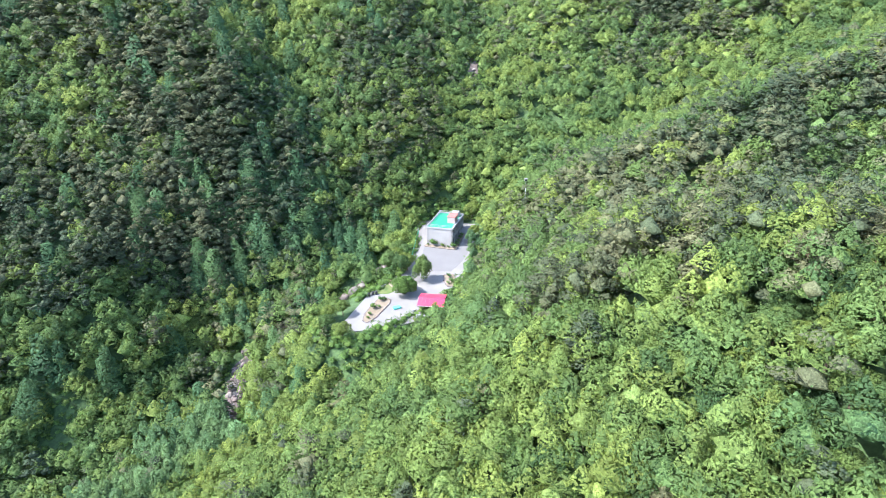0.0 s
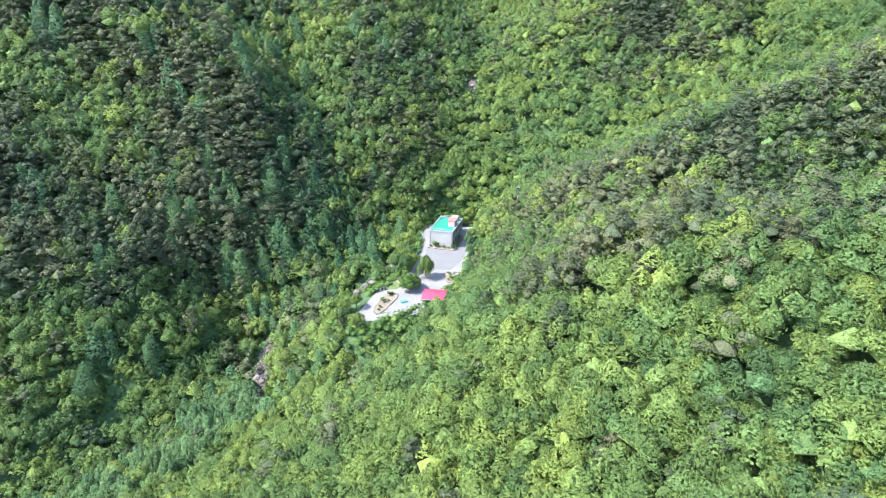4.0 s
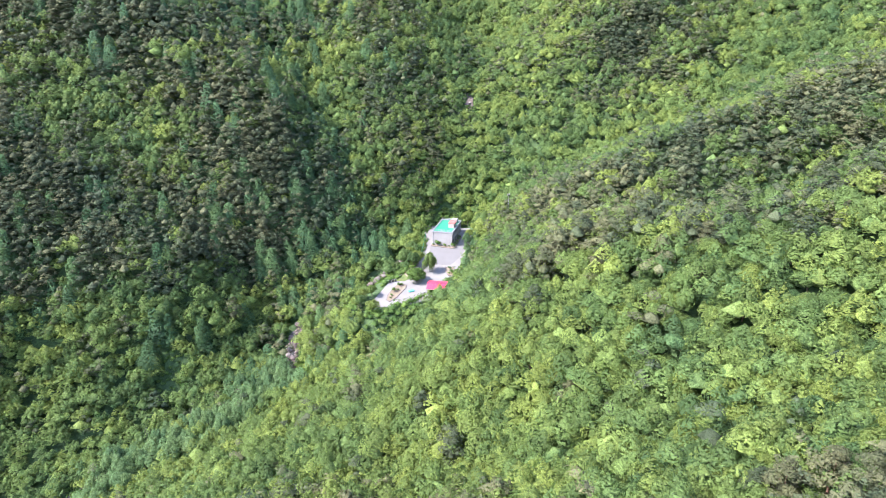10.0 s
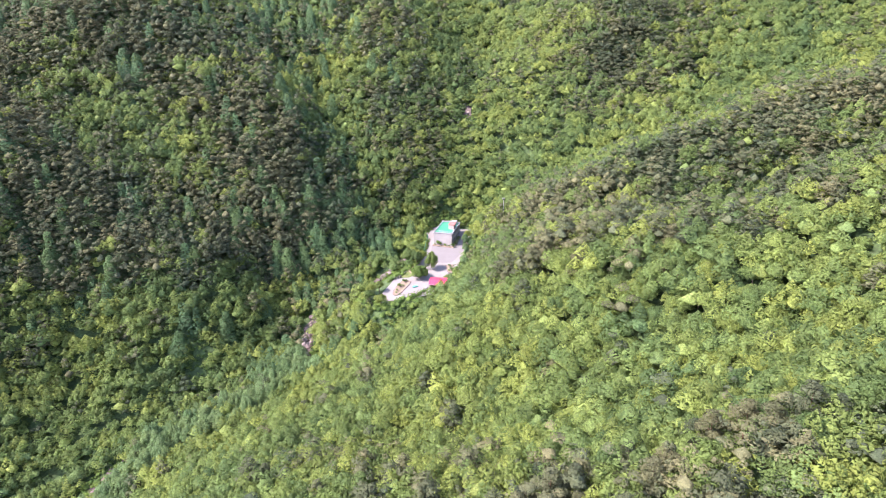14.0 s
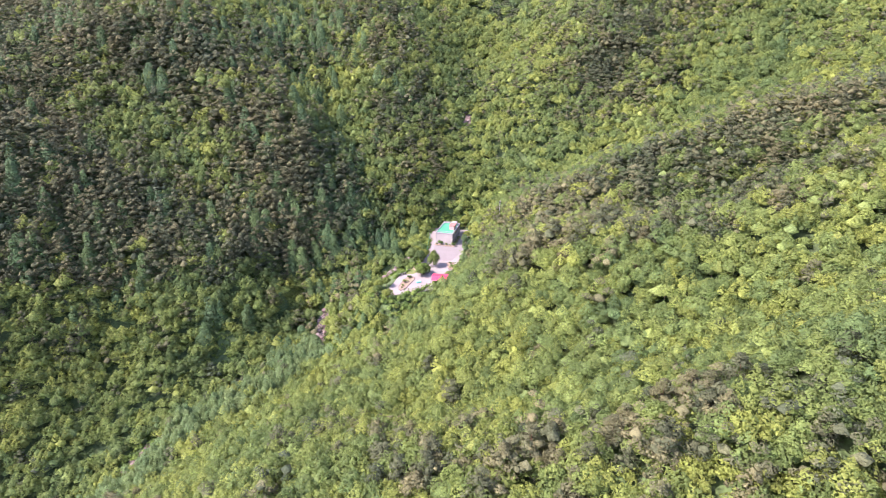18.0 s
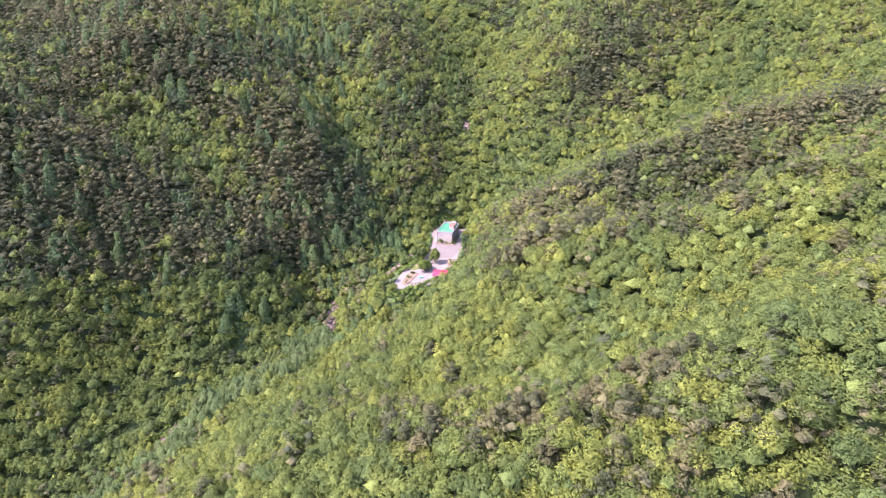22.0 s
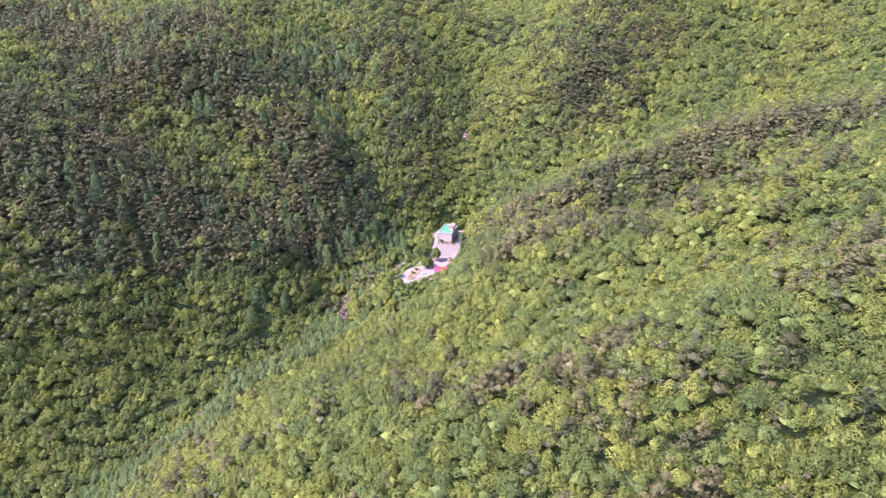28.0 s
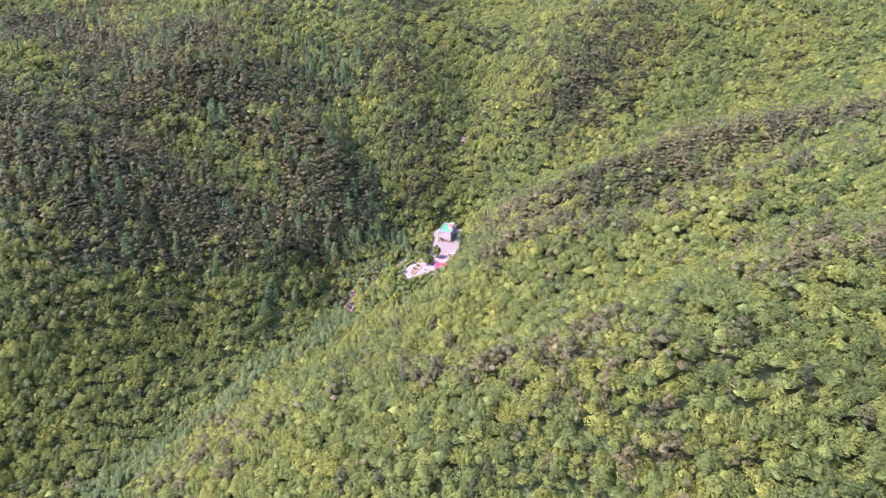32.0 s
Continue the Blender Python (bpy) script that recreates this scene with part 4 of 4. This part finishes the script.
house()
bed_local = [(-0.3, -0.25), (-0.3, -1.6), (4.5, -1.75), (10.4, -1.6), (11.0, -0.8), (11.0, 11.5), (9.6, 11.5), (9.6, -0.25)]
edged_bed("house_bed", [tuple((HOUSE @ Vector((x, y, 0)))[:2]) for x, y in bed_local], "planting bed with rough stones along the house wall", 0.5, 0.3)
for x, y, s, m in ((2.6, -0.95, 2.1, LEAF_SHRUB), (6.0, -1.0, 1.2, LEAF_SHRUB), (9.8, -0.9, 1.7, LEAF_SHRUB), (10.3, 2.0, 1.3, LEAF_BIRCH), (10.3, 4.6, 1.0, LEAF_SHRUB), (10.3, 7.2, 1.2, LEAF_BIRCH), (10.3, 9.8, 1.0, LEAF_SHRUB), (0.7, -1.0, 0.8, LEAF_SHRUB), (8.0, -1.0, 0.8, LEAF_BIRCH)):
    p = HOUSE @ Vector((x, y, 0))
    shrub(pose(p.x, p.y, yard_level(p.y) + 0.2), s, m, "clipped green shrub in the bed along the house", "shrubs along the house")


def canopy():
    """A low open shelter with a red sheet roof on steel posts."""
    z = yard_level(158)
    c = thing("canopy", pose(-2.1, 158.6, z, 0, 0, -7), "open shelter with a bright red sheet roof on posts", "canopy")
    for name, y0, z0, y1, z1 in (("roof_panel", -3.9, 2.35, 0.05, 3.25), ("roof_panel", 3.9, 2.45, -0.05, 3.25)):
        for i in range(7):
            bm = bmesh.new()
            x0, x1 = -4.9 + i * 1.1, -4.9 + (i + 1) * 1.1 - 0.04
            top = [bm.verts.new(p) for p in ((x0, y0, z0), (x1, y0, z0), (x1, y1, z1), (x0, y1, z1))]
            low = [bm.verts.new(v.co - Vector((0, 0, 0.07))) for v in top]
            bm.faces.new(top), bm.faces.new(low[::-1])
            for k in range(4):
                bm.faces.new((top[k], low[k], low[(k + 1) % 4], top[(k + 1) % 4]))
            bmesh.ops.recalc_face_normals(bm, faces=bm.faces)
            part(name, bm, RED_SHEET, c)
            part("seam", rodded((x1, y0, z0 + 0.03), (x1, y1, z1 + 0.03), 0.03, sides=5), RED_SHEET, c)
    part("ridge_cap", rodded((-4.95, 0, 3.28), (2.8, 0, 3.28), 0.1, sides=8), RED_SHEET, c)
    part("gutter", boxed(-4.95, -4.02, 2.22, 2.8, -3.88, 2.36, bevel=0.02), WHITE, c)
    part("beam", boxed(-4.8, -3.8, 2.08, 2.7, -3.68, 2.24), WHITE, c)
    part("beam", boxed(-4.8, 3.68, 2.18, 2.7, 3.8, 2.34), WHITE, c)
    for x in (-4.7, -1.0, 2.6):
        for y in (-3.74, 3.74):
            part("post", boxed(x - 0.06, y - 0.06, -0.3, x + 0.06, y + 0.06, 2.2, bevel=0.01), WHITE, c)
    return c


canopy()


def crate(m, material, label, w=1.0, d=0.7, h=0.9):
    ob = thing("storage_box", m, label, "box", "boxes by the canopy")
    part("body", boxed(-w / 2, -d / 2, 0, w / 2, d / 2, h * 0.85, bevel=0.04), material, ob)
    part("lid", boxed(-w / 2 - 0.03, -d / 2 - 0.03, h * 0.85, w / 2 + 0.03, d / 2 + 0.03, h, bevel=0.03), material, ob)
    part("catch", boxed(-0.06, -d / 2 - 0.06, h * 0.7, 0.06, -d / 2 - 0.02, h * 0.86), STEEL, ob)
    return ob


for x, y, a, w in ((-7.0, 153.4, 10, 1.2), (-5.2, 153.0, -8, 0.9), (-8.4, 156.2, 40, 0.8)):
    crate(pose(x, y, yard_level(y), 0, 0, a), WHITE, "white plastic storage box standing by the canopy", w)
crate(pose(-13.4, 158.2, yard_level(158.2), 0, 0, 25), TEAL, "turquoise covered box on the pale concrete", 2.2, 1.4, 0.5)


def barrel(m):
    ob = thing("barrel", m, "black plastic barrel at the edge of the yard", "barrel", "barrels at the yard's edge")
    bm = bmesh.new()
    for a, b, r0, r1 in ((0, 0.12, 0.27, 0.31), (0.12, 0.75, 0.31, 0.31), (0.75, 0.9, 0.31, 0.26)):
        rod(bm, (0, 0, a), (0, 0, b), r0, r1, 14)
    part("body", bm, BLACK, ob)
    for z in (0.3, 0.6):
        part("hoop", rodded((0, 0, z), (0, 0, z + 0.04), 0.33, sides=14), BLACK, ob)
    part("lid", rodded((0, 0, 0.9), (0, 0, 0.94), 0.24, sides=14), BLACK, ob)


for x, y in ((-21.2, 165.6), (-20.1, 165.9), (-22.3, 164.9)):
    barrel(Matrix.Translation((x, y, yard_level(y))) @ Matrix.Scale(1.2, 4))


def mesh_fence(points):
    f = thing("mesh_fence", Matrix.Identity(4), "green steel mesh fence along the edge of the drive", "fence")
    for i, (x, y) in enumerate(points):
        z = yard_level(y)
        part("post", rodded((x, y, z - 0.5), (x, y, z + 1.75), 0.05, sides=6), FENCE_GREEN, f)
        if i + 1 < len(points):
            x2, y2 = points[i + 1]
            z2 = yard_level(y2)
            bm = bmesh.new()
            for k in range(10):
                rod(bm, (x, y, z + 0.1 + 0.17 * k), (x2, y2, z2 + 0.1 + 0.17 * k), 0.018, sides=4)
            for k in range(1, 16):
                u = k / 16
                rod(bm, (x + u * (x2 - x), y + u * (y2 - y), z + u * (z2 - z) + 0.1), (x + u * (x2 - x), y + u * (y2 - y), z + u * (z2 - z) + 1.63), 0.014, sides=4)
            part("mesh_panel", bm, FENCE_GREEN, f)


mesh_fence([(-8.9 - 0.18 * i, 209 - 2.4 * i) for i in range(10)])


def mast():
    x, y = 28.5, 203.0
    z = float(height(x, y)) - 0.5
    m = thing("utility_pole", pose(x, y, z), "slim pale steel pole with a box-shaped lamp on top", "pole")
    tall = max(23.2 - z, 6.0)
    part("shaft", rodded((0, 0, 0), (0, 0, tall), 0.17, 0.11, sides=12), STEEL, m)
    part("footing", boxed(-0.4, -0.4, -0.4, 0.4, 0.4, 0.6, bevel=0.04), CONCRETE, m)
    head = part("lamp_head", boxed(-0.55, -0.25, tall - 0.9, 0.55, 0.25, tall + 0.15, bevel=0.05), WHITE, m)
    part("lens", boxed(-0.45, -0.3, tall - 0.8, 0.45, -0.25, tall - 0.2), DARK_GLASS, head)
    part("cabinet", boxed(-0.25, -0.42, 1.6, 0.25, -0.15, 2.4, bevel=0.03), STEEL, m)


mast()

# trees and tall shrubs in and round the yard
def dense_form(k, count, size, leaf=None, inside=None):
    v, f, shell, out = CROWNS[k](rng, 16, count, size)
    return raw_mesh("crown", v, f, leaf or LEAVES[k], inner=shell, inside=inside or INSIDE[k], facing=out)


tree("birch", 2, -6.4, 174.2, yard_level(174.2) - 1.8, 0.95, 0.5, "dark green tree with an airy pointed crown in the pale yard", "yard trees", 0.95, dense_form("birch", 1500, 0.4, LEAF_BROAD, IN_BROAD))
tree("broad", 1, -11.6, 166.0, yard_level(166) - 3.3, 1.08, 1.5, "round dense green tree at the yard's edge", "yard trees", 1.0, dense_form("broad", 2600, 0.4, LEAF_SHRUB, IN_SHRUB))
for i, (x, y, k, s) in enumerate(((-13.5, 178.5, "broad", 0.8), (-12.6, 184, "broad", 0.72), (-17.5, 183, "broad", 0.9), (-11.4, 180.6, "broad", 0.7), (10.2, 196.5, "birch", 0.6), (9.7, 201.5, "birch", 0.6), (9.6, 191, "birch", 0.5), (11.5, 206, "broad", 0.6), (12.5, 192, "birch", 0.5), (14.5, 200, "birch", 0.6), (13.5, 187, "birch", 0.5), (15, 206, "birch", 0.55),
                                 (-28.5, 154.5, "broad", 0.6), (5, 219, "broad", 0.8), (11, 221, "broad", 0.9), (17, 217, "broad", 0.8), (14, 211, "broad", 0.6), (-32, 147, "broad", 0.7), (-27, 143, "broad", 0.7), (-32, 152, "broad", 0.62), (9.8, 181, "birch", 0.5), (9.0, 174, "birch", 0.5), (-14.2, 205, "broad", 0.62), (-15, 198, "broad", 0.66), (-15.4, 191.5, "broad", 0.66), (-19, 190, "broad", 0.7), (6.2, 153.5, "birch", 0.62), (7.6, 158.5, "birch", 0.66), (8.6, 165, "birch", 0.62), (3.2, 149.5, "broad", 0.5))):
    tree(k, 3 + i, x, y, float(height(x, y)) - 0.6, s, i * 1.3, {"birch": "pale feathery young tree beside the paved yard", "broad": "leafy green tree on the bank below the yard"}[k], "yard trees")

DRY = foliage("dry_leaves", (0.2, 0.17, 0.09), (0.24, 0.19, 0.1), (0.27, 0.21, 0.12), through_light=0.25, holes=3.0)
tree("broad", 5, 17.5, 208.5, float(height(17.5, 208.5)) - 1.2, 0.72, 0.8, "pale brown drying tree on the bank beside the house", "yard trees", 1.0, dense_form("broad", 900, 0.36, DRY, IN_SHRUB))

# ---- the stream and its boulders ----
def ribbon(name, line, half, lift, material, label, category):
    pts = []
    for a, b in zip(line, line[1:]):
        n = max(2, int(math.hypot(b[0] - a[0], b[1] - a[1]) / 2))
        pts += [(a[0] + (b[0] - a[0]) * i / n, a[1] + (b[1] - a[1]) * i / n) for i in range(n)]
    pts.append(line[-1])
    verts, faces = [], []
    for i, (x, y) in enumerate(pts):
        q, p = pts[min(i + 1, len(pts) - 1)], pts[max(i - 1, 0)]
        d = Vector((q[0] - p[0], q[1] - p[1])).normalized()
        wide = half * (1 + 0.25 * math.sin(i * 1.7))
        top = float(height(x, y)) + lift
        for s in (-1, -0.5, 0, 0.5, 1):
            verts.append((x - d.y * wide * s, y + d.x * wide * s, max(top, float(height(x - d.y * wide * s, y + d.x * wide * s)) + 0.12)))
    for i in range(len(pts) - 1):
        for k in range(4):
            a = i * 5 + k
            faces.append((a, a + 5, a + 6, a + 1))
    return tagged(new(name, raw_mesh(name, verts, faces, material, smooth=True)), label, category, kind="structure")


BED = [(-59, 132), (-60, 144), (-61, 158), (-52, 172), (-32, 179), (-26, 184.5), (-19, 194), (-14, 208)]
ribbon("stream_bed", BED, 2.0, 0.15, GRAVEL, "rocky stream bed of pinkish gravel", "stream bed")
ribbon("stream_water", BED, 0.8, 0.28, WATER, "thin dark trickle of mountain water", "water")
ribbon("lower_stream_bed", [(-114, 100), (-122, 87), (-132, 72)], 2.6, 0.2, GRAVEL, "rocky lower stream bed of pinkish gravel", "stream bed")
ribbon("forest_road", [(70, 294), (88, 290), (104, 287), (125, 284), (143, 282), (170, 276)], 2.0, 0.5, CONCRETE, "narrow pale concrete forest road along the slope", "road")
ribbon("gully_rock", [(13, 281), (14, 288), (15, 294)], 2.0, 0.3, GRAVEL, "pale washed gravel of the upper gully", "stream bed")
ribbon("bare_patch", [(-183, 44.5), (-191, 39.5)], 2.5, 0.3, SOIL, "bare brown soil among the trees", "soil")

BOULDERS = [stone_mesh(i, GRANITE if i % 3 else PALE_ROCK, "boulder") for i in range(8)]
rb = random.Random(4)


def boulder(x, y, s, i, label):
    ob = new("boulder", BOULDERS[i % 8])
    ob.matrix_basis = Matrix.LocRotScale((x, y, float(height(x, y)) + 0.28 * s), Euler((rb.uniform(-0.3, 0.3), rb.uniform(-0.3, 0.3), rb.uniform(0, 6))), (s, s * rb.uniform(0.8, 1.1), s * rb.uniform(0.8, 1.1)))
    tagged(ob, label, "boulder", "boulders in the stream")


# the large ones first, then a scatter along the bed
for i, (x, y, s) in enumerate(((-61.5, 150.5, 1.9), (-59.8, 153, 1.5), (-58.6, 149, 1.2), (-61.8, 147.5, 1.3), (-59.5, 145.8, 1.1), (-60.5, 162.5, 1.9), (-29.5, 181, 2.4), (-32.5, 179.5, 1.7), (-27, 183.5, 1.7), (-24.5, 186.5, 1.5), (-22.5, 189.5, 1.4), (-20, 192.5, 1.2), (-121, 87, 1.6), (-124, 83.5, 1.3), (14, 285, 1.3))):
    boulder(x, y, s, i, "large pale pinkish granite boulder in the stream bed")
for i in range(150):
    u = rb.random() * (len(BED) - 2) if i < 90 else 0.6 + 1.6 * rb.random()
    k = int(u)
    a, b = BED[k], BED[k + 1]
    x, y = a[0] + (u - k) * (b[0] - a[0]) + rb.uniform(-2.6, 2.6), a[1] + (u - k) * (b[1] - a[1]) + rb.uniform(-2, 2)
    boulder(x, y, rb.uniform(0.3, 0.85), rb.randrange(8), "rounded granite stone lying in the stream bed")
for i in range(14):
    boulder(-123 + rb.uniform(-5, 5), 85 + rb.uniform(-7, 7), rb.uniform(0.4, 0.9), i, "rounded granite stone lying in the stream bed")
